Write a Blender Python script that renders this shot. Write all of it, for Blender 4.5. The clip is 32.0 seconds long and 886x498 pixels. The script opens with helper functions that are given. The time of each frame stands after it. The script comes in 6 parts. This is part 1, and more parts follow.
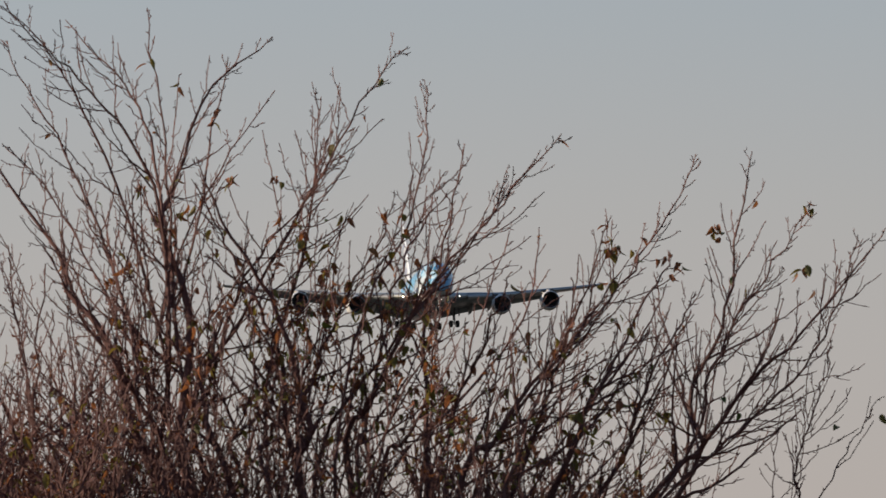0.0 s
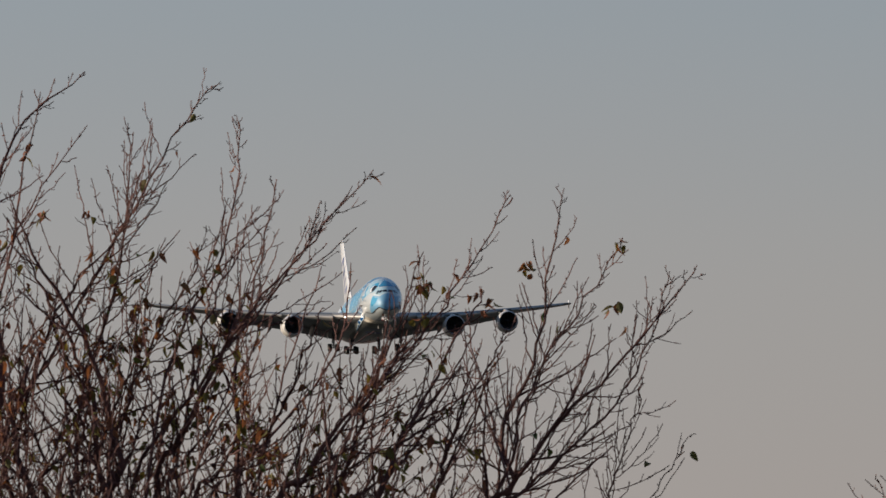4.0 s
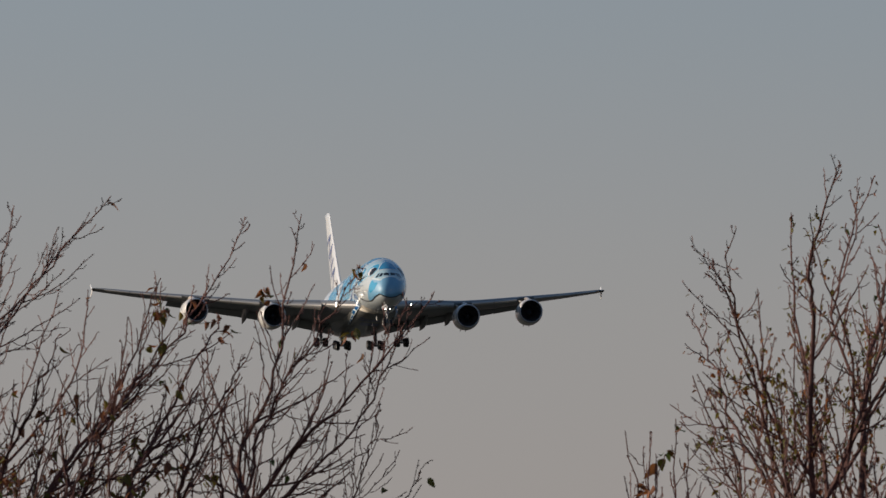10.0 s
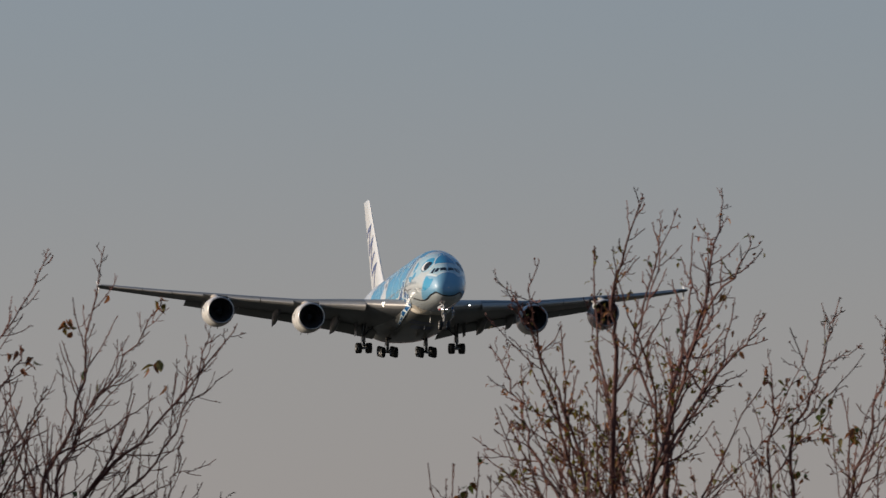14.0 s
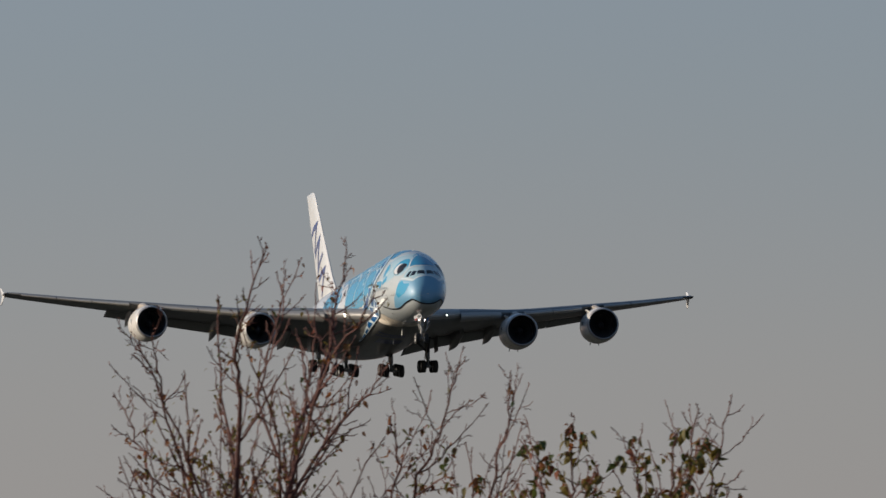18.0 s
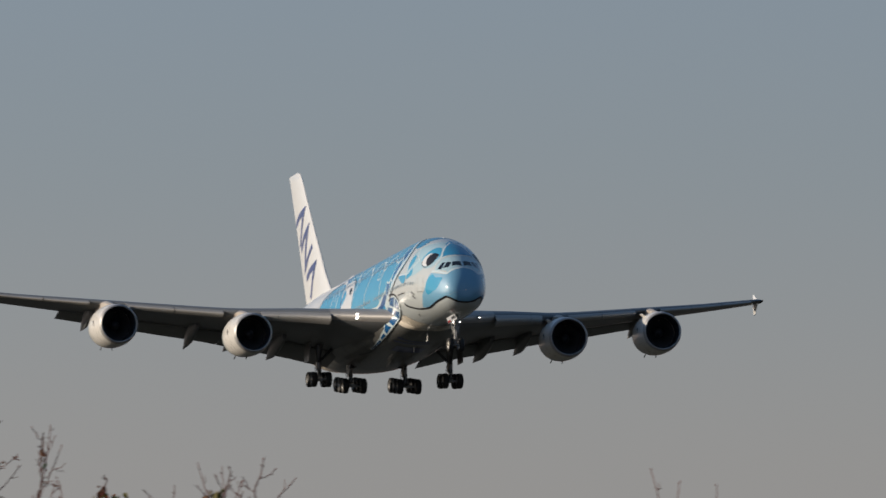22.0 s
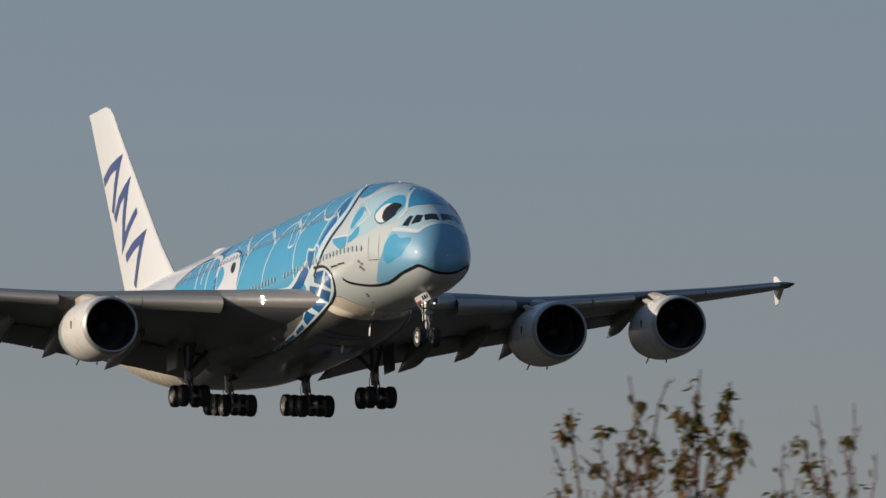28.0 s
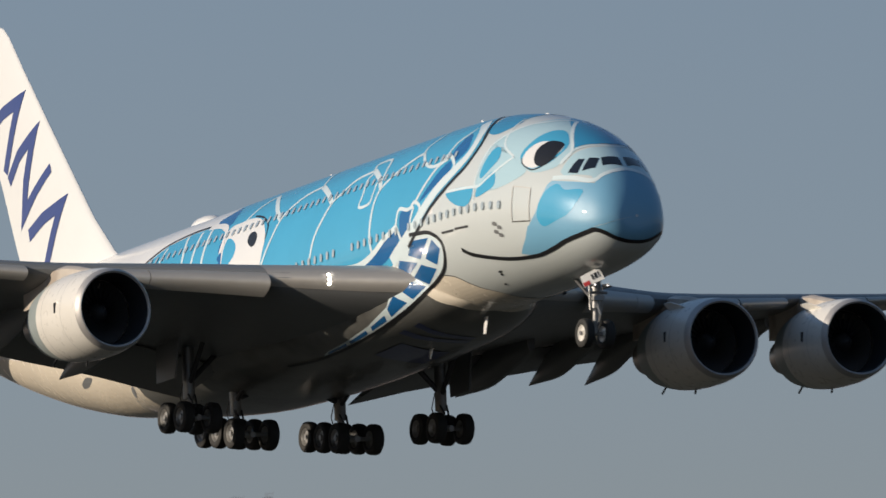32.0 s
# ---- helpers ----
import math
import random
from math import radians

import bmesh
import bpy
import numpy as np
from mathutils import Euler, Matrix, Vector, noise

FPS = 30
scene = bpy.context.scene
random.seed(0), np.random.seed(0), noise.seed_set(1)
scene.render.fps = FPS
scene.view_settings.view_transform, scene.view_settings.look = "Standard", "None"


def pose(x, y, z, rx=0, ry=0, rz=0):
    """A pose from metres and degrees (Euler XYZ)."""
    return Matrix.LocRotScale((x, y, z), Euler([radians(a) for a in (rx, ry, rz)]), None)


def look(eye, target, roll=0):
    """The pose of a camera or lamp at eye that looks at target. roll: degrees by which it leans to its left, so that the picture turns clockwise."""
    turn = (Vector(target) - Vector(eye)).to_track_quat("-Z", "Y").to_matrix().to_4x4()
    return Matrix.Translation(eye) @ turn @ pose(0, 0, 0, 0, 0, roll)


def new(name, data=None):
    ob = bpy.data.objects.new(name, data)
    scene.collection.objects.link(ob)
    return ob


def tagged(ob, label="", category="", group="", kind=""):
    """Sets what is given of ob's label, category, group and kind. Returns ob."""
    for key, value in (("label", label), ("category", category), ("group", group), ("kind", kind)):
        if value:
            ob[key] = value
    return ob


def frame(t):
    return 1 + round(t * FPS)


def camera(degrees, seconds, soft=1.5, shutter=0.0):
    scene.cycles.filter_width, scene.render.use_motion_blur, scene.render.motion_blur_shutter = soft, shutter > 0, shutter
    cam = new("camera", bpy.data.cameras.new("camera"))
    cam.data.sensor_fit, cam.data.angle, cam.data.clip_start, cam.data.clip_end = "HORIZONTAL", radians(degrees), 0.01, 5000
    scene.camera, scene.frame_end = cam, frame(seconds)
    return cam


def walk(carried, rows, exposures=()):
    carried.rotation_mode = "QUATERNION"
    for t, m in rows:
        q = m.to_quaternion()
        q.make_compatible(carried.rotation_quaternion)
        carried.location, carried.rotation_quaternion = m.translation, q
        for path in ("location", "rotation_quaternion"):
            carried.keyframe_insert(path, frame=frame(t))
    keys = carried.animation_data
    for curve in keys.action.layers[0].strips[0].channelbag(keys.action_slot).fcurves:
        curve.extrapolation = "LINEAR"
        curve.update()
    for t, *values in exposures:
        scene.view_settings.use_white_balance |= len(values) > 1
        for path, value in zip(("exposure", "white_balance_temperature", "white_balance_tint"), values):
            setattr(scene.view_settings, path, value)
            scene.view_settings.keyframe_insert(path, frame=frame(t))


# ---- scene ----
# A long lens on a tripod looks over bare garden trees at an airliner on its approach.
EYE = Vector((0, 0, 1.7))
cam = camera(3.7526, 32.0, soft=1.5, shutter=0.5)
cam.data.dof.use_dof, cam.data.dof.focus_distance, cam.data.dof.aperture_fstop = True, 1500.0, 92.0
CAMERA_ROWS = [
    (0, 5.153, 3.806, -0.09), (0.5, 5.275, 3.830, -0.05), (1, 5.426, 3.852, 0.02), (1.5, 5.519, 3.870, 0.04), (2, 5.618, 3.893, 0.04),
    (2.5, 5.733, 3.905, 0.03), (3, 5.826, 3.925, 0.02), (3.5, 5.887, 3.943, 0.02), (5.5, 6.184, 3.993, 0.05), (6, 6.271, 4.003, -0.00),
    (6.5, 6.410, 4.007, 0.02), (7, 6.534, 4.009, -0.01), (7.5, 6.627, 4.015, -0.07), (8, 6.686, 4.031, -0.00), (8.5, 6.735, 4.041, -0.00),
    (9, 6.820, 4.051, -0.00), (9.5, 6.955, 4.063, 0.04), (10, 7.068, 4.070, 0.01), (10.5, 7.150, 4.080, 0.05), (11, 7.277, 4.090, 0.06),
    (11.5, 7.381, 4.102, 0.05), (12, 7.465, 4.118, 0.05), (12.5, 7.555, 4.135, 0.06), (13, 7.642, 4.160, 0.02), (13.5, 7.776, 4.180, 0.02),
    (14, 7.905, 4.207, 0.03), (14.5, 8.112, 4.231, 0.02), (16.5, 8.824, 4.323, 0.03), (17, 9.030, 4.355, 0.03), (17.5, 9.281, 4.384, 0.02),
    (18, 9.503, 4.415, -0.02), (18.5, 9.761, 4.443, -0.04), (19, 9.978, 4.471, -0.07), (19.5, 10.154, 4.514, -0.10), (20, 10.330, 4.547, -0.09),
    (20.5, 10.602, 4.576, -0.06), (21, 10.867, 4.609, 0.00), (21.5, 11.105, 4.638, 0.10), (22, 11.485, 4.684, 0.18), (22.5, 11.931, 4.725, 0.19),
    (23, 12.328, 4.753, 0.09), (23.5, 12.752, 4.773, -0.04), (24, 13.070, 4.810, -0.15), (24.5, 13.419, 4.878, -0.10), (26.5, 15.147, 5.199, 0.01),
    (27, 15.755, 5.287, -0.10), (27.5, 16.378, 5.377, -0.27), (28, 17.139, 5.428, -0.41), (28.5, 17.652, 5.476, -0.25), (29, 18.212, 5.516, -0.06),
    (29.5, 18.860, 5.575, 0.05), (30, 19.897, 5.633, 0.11), (30.5, 20.903, 5.759, 0.09), (31, 21.811, 5.913, 0.08), (31.5, 22.932, 6.062, 0.03),
    (32, 24.104, 6.221, 0.05),
]


def aim(az, el, roll):
    a, e = radians(az), radians(el)
    way = Vector((math.sin(a) * math.cos(e), math.cos(a) * math.cos(e), math.sin(e)))
    return look(EYE, EYE + way * 100, roll)


EXPOSURES = [(0, 0.5, 6690, 11.8), (2, 0.31, 6680, 11.8), (3, 0.245, 6680, 11.8), (6, 0.07, 6620, 12), (13, 0.02, 6600, 12), (19, 0.01, 6560, 11), (24, -0.02, 6570, 10.8), (27, -0.06, 6680, 10.8), (29, -0.03, 6640, 10.4), (32, 0.1, 6590, 10.2)]
walk(cam, [(t, aim(az, el, roll)) for t, az, el, roll in CAMERA_ROWS], EXPOSURES)

# ---- sky and sun ----
SUN_ELEVATION, SUN_AZIMUTH = 14.0, -77.0   # degrees; azimuth from +Y towards +X
world = bpy.data.worlds.new("sky")
scene.world = world
world.use_nodes = True
wn = world.node_tree.nodes
sky = wn.new("ShaderNodeTexSky")
sky.sky_type, sky.sun_disc = "NISHITA", False
sky.sun_elevation, sky.sun_rotation = radians(SUN_ELEVATION), radians(SUN_AZIMUTH)
sky.air_density, sky.dust_density, sky.ozone_density, sky.altitude = 1.0, 1.0, 2.0, 0
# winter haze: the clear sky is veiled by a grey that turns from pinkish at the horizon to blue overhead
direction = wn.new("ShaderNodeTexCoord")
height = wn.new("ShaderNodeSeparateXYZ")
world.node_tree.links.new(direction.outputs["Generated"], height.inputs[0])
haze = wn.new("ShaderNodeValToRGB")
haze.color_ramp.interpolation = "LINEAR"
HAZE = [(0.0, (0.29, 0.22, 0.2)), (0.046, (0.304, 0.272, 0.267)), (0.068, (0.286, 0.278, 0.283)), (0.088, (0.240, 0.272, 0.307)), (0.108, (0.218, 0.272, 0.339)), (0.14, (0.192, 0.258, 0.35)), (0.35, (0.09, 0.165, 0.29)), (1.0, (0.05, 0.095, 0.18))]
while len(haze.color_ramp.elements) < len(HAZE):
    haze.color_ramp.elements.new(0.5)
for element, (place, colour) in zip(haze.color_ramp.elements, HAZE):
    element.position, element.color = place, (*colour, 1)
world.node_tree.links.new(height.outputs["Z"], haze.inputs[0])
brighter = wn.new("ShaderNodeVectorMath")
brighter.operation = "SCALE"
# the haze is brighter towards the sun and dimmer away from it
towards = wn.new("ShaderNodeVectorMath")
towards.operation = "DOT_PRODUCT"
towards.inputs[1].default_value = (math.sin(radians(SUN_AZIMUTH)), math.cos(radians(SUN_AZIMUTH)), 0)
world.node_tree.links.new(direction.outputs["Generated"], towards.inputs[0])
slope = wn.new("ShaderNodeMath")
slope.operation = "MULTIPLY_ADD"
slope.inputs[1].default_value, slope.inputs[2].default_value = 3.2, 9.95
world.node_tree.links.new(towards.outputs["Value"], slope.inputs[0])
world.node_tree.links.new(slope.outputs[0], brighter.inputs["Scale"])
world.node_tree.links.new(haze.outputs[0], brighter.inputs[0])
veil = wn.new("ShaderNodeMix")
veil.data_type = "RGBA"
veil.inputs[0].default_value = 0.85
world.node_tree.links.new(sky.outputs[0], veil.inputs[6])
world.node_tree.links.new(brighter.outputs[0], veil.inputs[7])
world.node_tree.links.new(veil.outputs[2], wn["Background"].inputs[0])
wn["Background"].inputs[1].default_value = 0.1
sun_data = bpy.data.lights.new("sun", "SUN")
sun_data.energy, sun_data.angle, sun_data.color = 4.0, radians(0.53), (1.0, 0.88, 0.72)
sun = new("sun", sun_data)
_a, _e = radians(SUN_AZIMUTH), radians(SUN_ELEVATION)
sun.matrix_world = look(Vector((math.sin(_a) * math.cos(_e), math.cos(_a) * math.cos(_e), math.sin(_e))) * 100, (0, 0, 0))


# ---- materials ----
def material(name, colour, rough=0.5, metal=0.0, vary=0.08, scale=1.0, fine=12.0, bump=0.0, coat=0.0, other=None, amount=0.0, random_tint=0.0):
    """A surface with broad stains and fine grain in metres of its object."""
    m = bpy.data.materials.new(name)
    m.use_nodes = True
    n, l = m.node_tree.nodes, m.node_tree.links
    b = n["Principled BSDF"]
    tc = n.new("ShaderNodeTexCoord")
    big = n.new("ShaderNodeTexNoise")
    big.inputs["Scale"].default_value, big.inputs["Detail"].default_value = scale, 4
    small = n.new("ShaderNodeTexNoise")
    small.inputs["Scale"].default_value, small.inputs["Detail"].default_value = fine, 6
    l.new(tc.outputs["Object"], big.inputs["Vector"])
    l.new(tc.outputs["Object"], small.inputs["Vector"])
    add = n.new("ShaderNodeMath")
    add.operation = "MULTIPLY_ADD"
    add.inputs[1].default_value = 0.4
    l.new(small.outputs[0], add.inputs[0])
    l.new(big.outputs[0], add.inputs[2])
    ramp = n.new("ShaderNodeMapRange")
    ramp.inputs[1].default_value, ramp.inputs[2].default_value = 0.35, 1.05
    ramp.inputs[3].default_value, ramp.inputs[4].default_value = 1 - vary, 1 + vary
    l.new(add.outputs[0], ramp.inputs[0])
    hsv = n.new("ShaderNodeHueSaturation")
    hsv.inputs["Color"].default_value = (*colour, 1)
    l.new(ramp.outputs[0], hsv.inputs["Value"])
    if other:
        mix = n.new("ShaderNodeMix")
        mix.data_type = "RGBA"
        mix.inputs[6].default_value, mix.inputs[7].default_value = (*colour, 1), (*other, 1)
        step = n.new("ShaderNodeMapRange")
        step.inputs[1].default_value, step.inputs[2].default_value = 0.62 - amount, 0.75 - amount
        l.new(big.outputs[0], step.inputs[0])
        l.new(step.outputs[0], mix.inputs[0])
        l.new(mix.outputs[2], hsv.inputs["Color"])
    if random_tint:
        info = n.new("ShaderNodeObjectInfo")
        spread = n.new("ShaderNodeMapRange")
        spread.inputs[3].default_value, spread.inputs[4].default_value = 0.5 - random_tint, 0.5 + random_tint
        l.new(info.outputs["Random"], spread.inputs[0])
        l.new(spread.outputs[0], hsv.inputs["Hue"])
    l.new(hsv.outputs[0], b.inputs["Base Color"])
    rr = n.new("ShaderNodeMapRange")
    rr.inputs[3].default_value, rr.inputs[4].default_value = max(0.02, rough - 0.06), min(1, rough + 0.08)
    l.new(small.outputs[0], rr.inputs[0])
    l.new(rr.outputs[0], b.inputs["Roughness"])
    b.inputs["Metallic"].default_value = metal
    b.inputs["Coat Weight"].default_value, b.inputs["Coat Roughness"].default_value = coat, 0.03
    if bump:
        bp = n.new("ShaderNodeBump")
        bp.inputs["Strength"].default_value, bp.inputs["Distance"].default_value = 0.6, bump
        l.new(small.outputs[0], bp.inputs["Height"])
        l.new(bp.outputs[0], b.inputs["Normal"])
    return m


def see_through(mat, colour, share=0.35):
    """Mixes in light that passes a thin leaf."""
    n, l = mat.node_tree.nodes, mat.node_tree.links
    out, body = n["Material Output"], n["Principled BSDF"]
    thin, mix = n.new("ShaderNodeBsdfTranslucent"), n.new("ShaderNodeMixShader")
    thin.inputs["Color"].default_value = (*colour, 1)
    mix.inputs[0].default_value = share
    l.new(body.outputs[0], mix.inputs[1])
    l.new(thin.outputs[0], mix.inputs[2])
    l.new(mix.outputs[0], out.inputs["Surface"])
    return mat


def glowing(name, colour, strength):
    m = bpy.data.materials.new(name)
    m.use_nodes = True
    b = m.node_tree.nodes["Principled BSDF"]
    b.inputs["Base Color"].default_value = (*colour, 1)
    b.inputs["Emission Color"].default_value = (*colour, 1)
    b.inputs["Emission Strength"].default_value = strength
    return m


WHITE = material("white_paint", (0.80, 0.79, 0.775), 0.2, vary=0.02, scale=0.25, fine=0.9, coat=0.5)
FACE = material("grey_white_paint", (0.58, 0.62, 0.62), 0.2, vary=0.02, scale=0.25, fine=0.9, coat=0.5)
LINE = material("ice_white_paint", (0.66, 0.76, 0.79), 0.2, vary=0.02, scale=0.25, fine=0.9, coat=0.5)
PALE = material("pale_blue_paint", (0.43, 0.61, 0.68), 0.2, vary=0.02, scale=0.25, fine=0.9, coat=0.5)
SKYBLUE = material("sky_blue_paint", (0.06, 0.36, 0.58), 0.2, vary=0.06, scale=0.2, fine=0.9, coat=0.5)
# darker copy of the sky blue: shade on the crown put into colour
CROWN_SHADE_BLUE = material("shaded_crown_blue_paint", (0.036, 0.27, 0.48), 0.2, vary=0.05, scale=0.2, fine=0.9, coat=0.5)
DEEP = material("deep_blue_paint", (0.012, 0.115, 0.31), 0.2, vary=0.05, scale=0.3, fine=0.9, coat=0.5)
NOSEBLUE = material("nose_blue_paint", (0.165, 0.385, 0.56), 0.45, vary=0.05, scale=0.3, fine=0.9, coat=0.5)
NAVY = material("navy_paint", (0.035, 0.055, 0.21), 0.3, vary=0.04, scale=0.3, fine=3, coat=0.4)
BLACK = material("black_paint", (0.012, 0.012, 0.014), 0.35, vary=0.1, scale=0.3, fine=3)
GREYWING = material("grey_wing_paint", (0.165, 0.17, 0.175), 0.38, vary=0.08, scale=0.3, fine=2.5)
CREAM = material("cream_belly_paint", (0.80, 0.71, 0.58), 0.25, vary=0.06, scale=0.3, fine=1.5, coat=0.4)
# fairing grey darkened to carry the wing's shade; the streaks are stains
SHADE_GREY = material("shaded_belly_paint", (0.15, 0.148, 0.138), 0.3, vary=0.16, scale=0.3, fine=2.0, coat=0.2, other=(0.085, 0.083, 0.078), amount=0.14)
SLATGREY = material("slat_paint", (0.40, 0.38, 0.355), 0.36, metal=0.35, vary=0.06, scale=0.3, fine=3)
COWL = material("cowl_paint", (0.74, 0.71, 0.66), 0.28, vary=0.06, scale=0.4, fine=3, coat=0.3)
PYLON = material("pylon_paint", (0.52, 0.46, 0.40), 0.4, vary=0.15, scale=0.6, fine=4, other=(0.36, 0.30, 0.25), amount=0.1)
SLEEVE = material("grey_sleeve_paint", (0.29, 0.33, 0.33), 0.35, vary=0.06, scale=0.4, fine=3)
SEAM = material("seam_shadow", (0.5, 0.49, 0.47), 0.5, vary=0.1, scale=1, fine=5)
LIP = material("bare_metal_lip", (0.46, 0.44, 0.43), 0.5, metal=0.45, vary=0.06, scale=0.8, fine=6)
STEEL = material("gear_steel", (0.30, 0.295, 0.29), 0.45, metal=0.6, vary=0.15, scale=2, fine=14)
# titanium coloured near black to carry the shade inside the intake
FAN = material("shaded_fan_titanium", (0.045, 0.044, 0.045), 0.55, metal=0.3, vary=0.1, scale=1, fine=9)
DARKSTEEL = material("dark_metal", (0.07, 0.07, 0.075), 0.45, metal=0.5, vary=0.15, scale=1, fine=9)
# lining near black: the depth of the intake is shaded by colour
INTAKE = material("shaded_intake_lining", (0.024, 0.025, 0.03), 0.6, vary=0.1, scale=1, fine=9)
RUBBER = material("tyre_rubber", (0.022, 0.021, 0.02), 0.75, vary=0.2, scale=2, fine=20, bump=0.004)
GLASS = material("cockpit_glass", (0.012, 0.014, 0.018), 0.06, vary=0.1, scale=1, fine=6, coat=1.0)
PANE = material("cabin_pane", (0.40, 0.47, 0.51), 0.15, vary=0.1, scale=2, fine=10, coat=1.0)
TITANIUM = material("exhaust_metal", (0.28, 0.26, 0.24), 0.35, metal=1.0, vary=0.15, scale=1, fine=8)
RED = material("red_paint", (0.45, 0.03, 0.03), 0.35, vary=0.05, scale=1, fine=8)
LAMP = glowing("lamp_lens", (1.0, 0.93, 0.82), 150)
LENS = glowing("dim_lens", (1.0, 0.94, 0.86), 22)
BARK = material("bark", (0.085, 0.052, 0.037), 0.85, vary=0.45, scale=5, fine=40, bump=0.01, other=(0.16, 0.12, 0.09), amount=0.06)
TWIG = material("twig_bark", (0.12, 0.045, 0.034), 0.8, vary=0.4, scale=7, fine=50)
LEAF_BROWN = material("dry_leaf", (0.29, 0.105, 0.04), 0.7, vary=0.4, scale=14, fine=90, bump=0.002, other=(0.10, 0.035, 0.02), amount=0.1, random_tint=0.025)
LEAF_OLIVE = material("olive_leaf", (0.17, 0.13, 0.03), 0.65, vary=0.4, scale=14, fine=90, bump=0.002, other=(0.16, 0.08, 0.02), amount=0.1, random_tint=0.03)
LEAF_GREEN = material("green_leaf", (0.085, 0.105, 0.025), 0.6, vary=0.4, scale=14, fine=90, bump=0.002, other=(0.2, 0.16, 0.03), amount=0.1, random_tint=0.03)
see_through(LEAF_BROWN, (0.33, 0.12, 0.038))
see_through(LEAF_OLIVE, (0.22, 0.16, 0.03))
see_through(LEAF_GREEN, (0.12, 0.15, 0.03))
GRASS = material("dry_grass_ground", (0.024, 0.026, 0.018), 0.95, vary=0.3, scale=0.08, fine=3, bump=0.05, other=(0.036, 0.032, 0.022), amount=0.1)


# ---- mesh helpers ----
def part(name, verts, faces, mat, parent=None, label="", smooth=True):
    """One mesh object from plain vertices and faces, under its thing or part."""
    me = bpy.data.meshes.new(name)
    me.from_pydata([tuple(v) for v in verts], [], faces)
    me.validate()
    bm = bmesh.new()
    bm.from_mesh(me)
    bmesh.ops.recalc_face_normals(bm, faces=bm.faces)
    bm.to_mesh(me)
    bm.free()
    me.materials.append(mat)
    if smooth:
        me.polygons.foreach_set("use_smooth", [True] * len(me.polygons))
        me.set_sharp_from_angle(angle=radians(40))
    ob = new(name, me)
    ob.parent = parent
    if label:
        tagged(ob, label)
    return ob


def empty(name):
    ob = new(name)
    ob.empty_display_size = 0.2
    return ob


class Shape:
    """Vertices and faces gathered into one mesh."""

    def __init__(self):
        self.v, self.f = [], []

    def grid(self, rows, closed=False, cap=False):
        """A skin over rows of points of equal length."""
        base, n = len(self.v), len(rows[0])
        for row in rows:
            self.v.extend(Vector(p) for p in row)
        for i in range(len(rows) - 1):
            for j in range(n if closed else n - 1):
                a, b = base + i * n + j, base + i * n + (j + 1) % n
                self.f.append((a, b, b + n, a + n))
        if cap:
            self.f.append(tuple(base + j for j in range(n)))
            self.f.append(tuple(base + (len(rows) - 1) * n + j for j in range(n)))
        return self

    def tube(self, points, radii, sides=8, cap=True):
        """A round bar along points."""
        points = [Vector(p) for p in points]
        rows = []
        for i, p in enumerate(points):
            way = (points[min(i + 1, len(points) - 1)] - points[max(i - 1, 0)]).normalized()
            side = way.orthogonal().normalized() if i == 0 else (side - way * side.dot(way)).normalized()
            up = way.cross(side)
            r = radii[i] if isinstance(radii, (list, tuple)) else radii
            rows.append([p + side * (r * math.cos(2 * math.pi * k / sides)) + up * (r * math.sin(2 * math.pi * k / sides)) for k in range(sides)])
        return self.grid(rows, closed=True, cap=cap)

    def lathe(self, profile, origin, axis=(1, 0, 0), sides=48, closed=False):
        """A profile of (along, radius) turned about an axis."""
        axis = Vector(axis).normalized()
        side = axis.orthogonal().normalized()
        up = axis.cross(side)
        rows = [[Vector(origin) + axis * a + side * (r * math.cos(2 * math.pi * k / sides)) + up * (r * math.sin(2 * math.pi * k / sides)) for k in range(sides)] for a, r in profile]
        return self.grid(rows, closed=True)

    def box(self, c, size, turn=None, bevel=0.12):
        """A box with chamfered long edges."""
        sx, sy, sz = (s / 2 for s in size)
        b = min(sy, sz) * bevel * 2
        ring = [(sy, sz - b), (sy - b, sz), (-sy + b, sz), (-sy, sz - b), (-sy, -sz + b), (-sy + b, -sz), (sy - b, -sz), (sy, -sz + b)]
        turn = turn or Matrix.Identity(3)
        rows = [[Vector(c) + turn @ Vector((x, y, z)) for y, z in ring] for x in (-sx, sx)]
        return self.grid(rows, closed=True, cap=True)

    def plate(self, outline, thick):
        """A flat outline of 3D points given some thickness."""
        pts = [Vector(p) for p in outline]
        nrm = (pts[1] - pts[0]).cross(pts[2] - pts[0]).normalized() * (thick / 2)
        return self.grid([[p + nrm for p in pts], [p - nrm for p in pts]], closed=True, cap=True)

    def add(self, name, mat, parent=None, label="", smooth=True):
        return part(name, self.v, self.f, mat, parent, label, smooth)


def lerp_table(x, table):
    """Smooth (monotone cubic) reading of a table of rows (x, values...)."""
    if x <= table[0][0]:
        return list(table[0][1:])
    for i in range(len(table) - 1):
        a, b = table[i], table[i + 1]
        if x <= b[0]:
            h = b[0] - a[0]
            t = (x - a[0]) / h
            out = []
            for k in range(1, len(a)):
                d = (b[k] - a[k]) / h
                dl = (a[k] - table[i - 1][k]) / (a[0] - table[i - 1][0]) if i else d
                dr = (table[i + 2][k] - b[k]) / (table[i + 2][0] - b[0]) if i + 2 < len(table) else d
                ma = 0 if dl * d <= 0 else 2 * dl * d / (dl + d)
                mb = 0 if dr * d <= 0 else 2 * dr * d / (dr + d)
                out.append((2 * t**3 - 3 * t**2 + 1) * a[k] + (t**3 - 2 * t**2 + t) * h * ma + (3 * t**2 - 2 * t**3) * b[k] + (t**3 - t**2) * h * mb)
            return out
    return list(table[-1][1:])


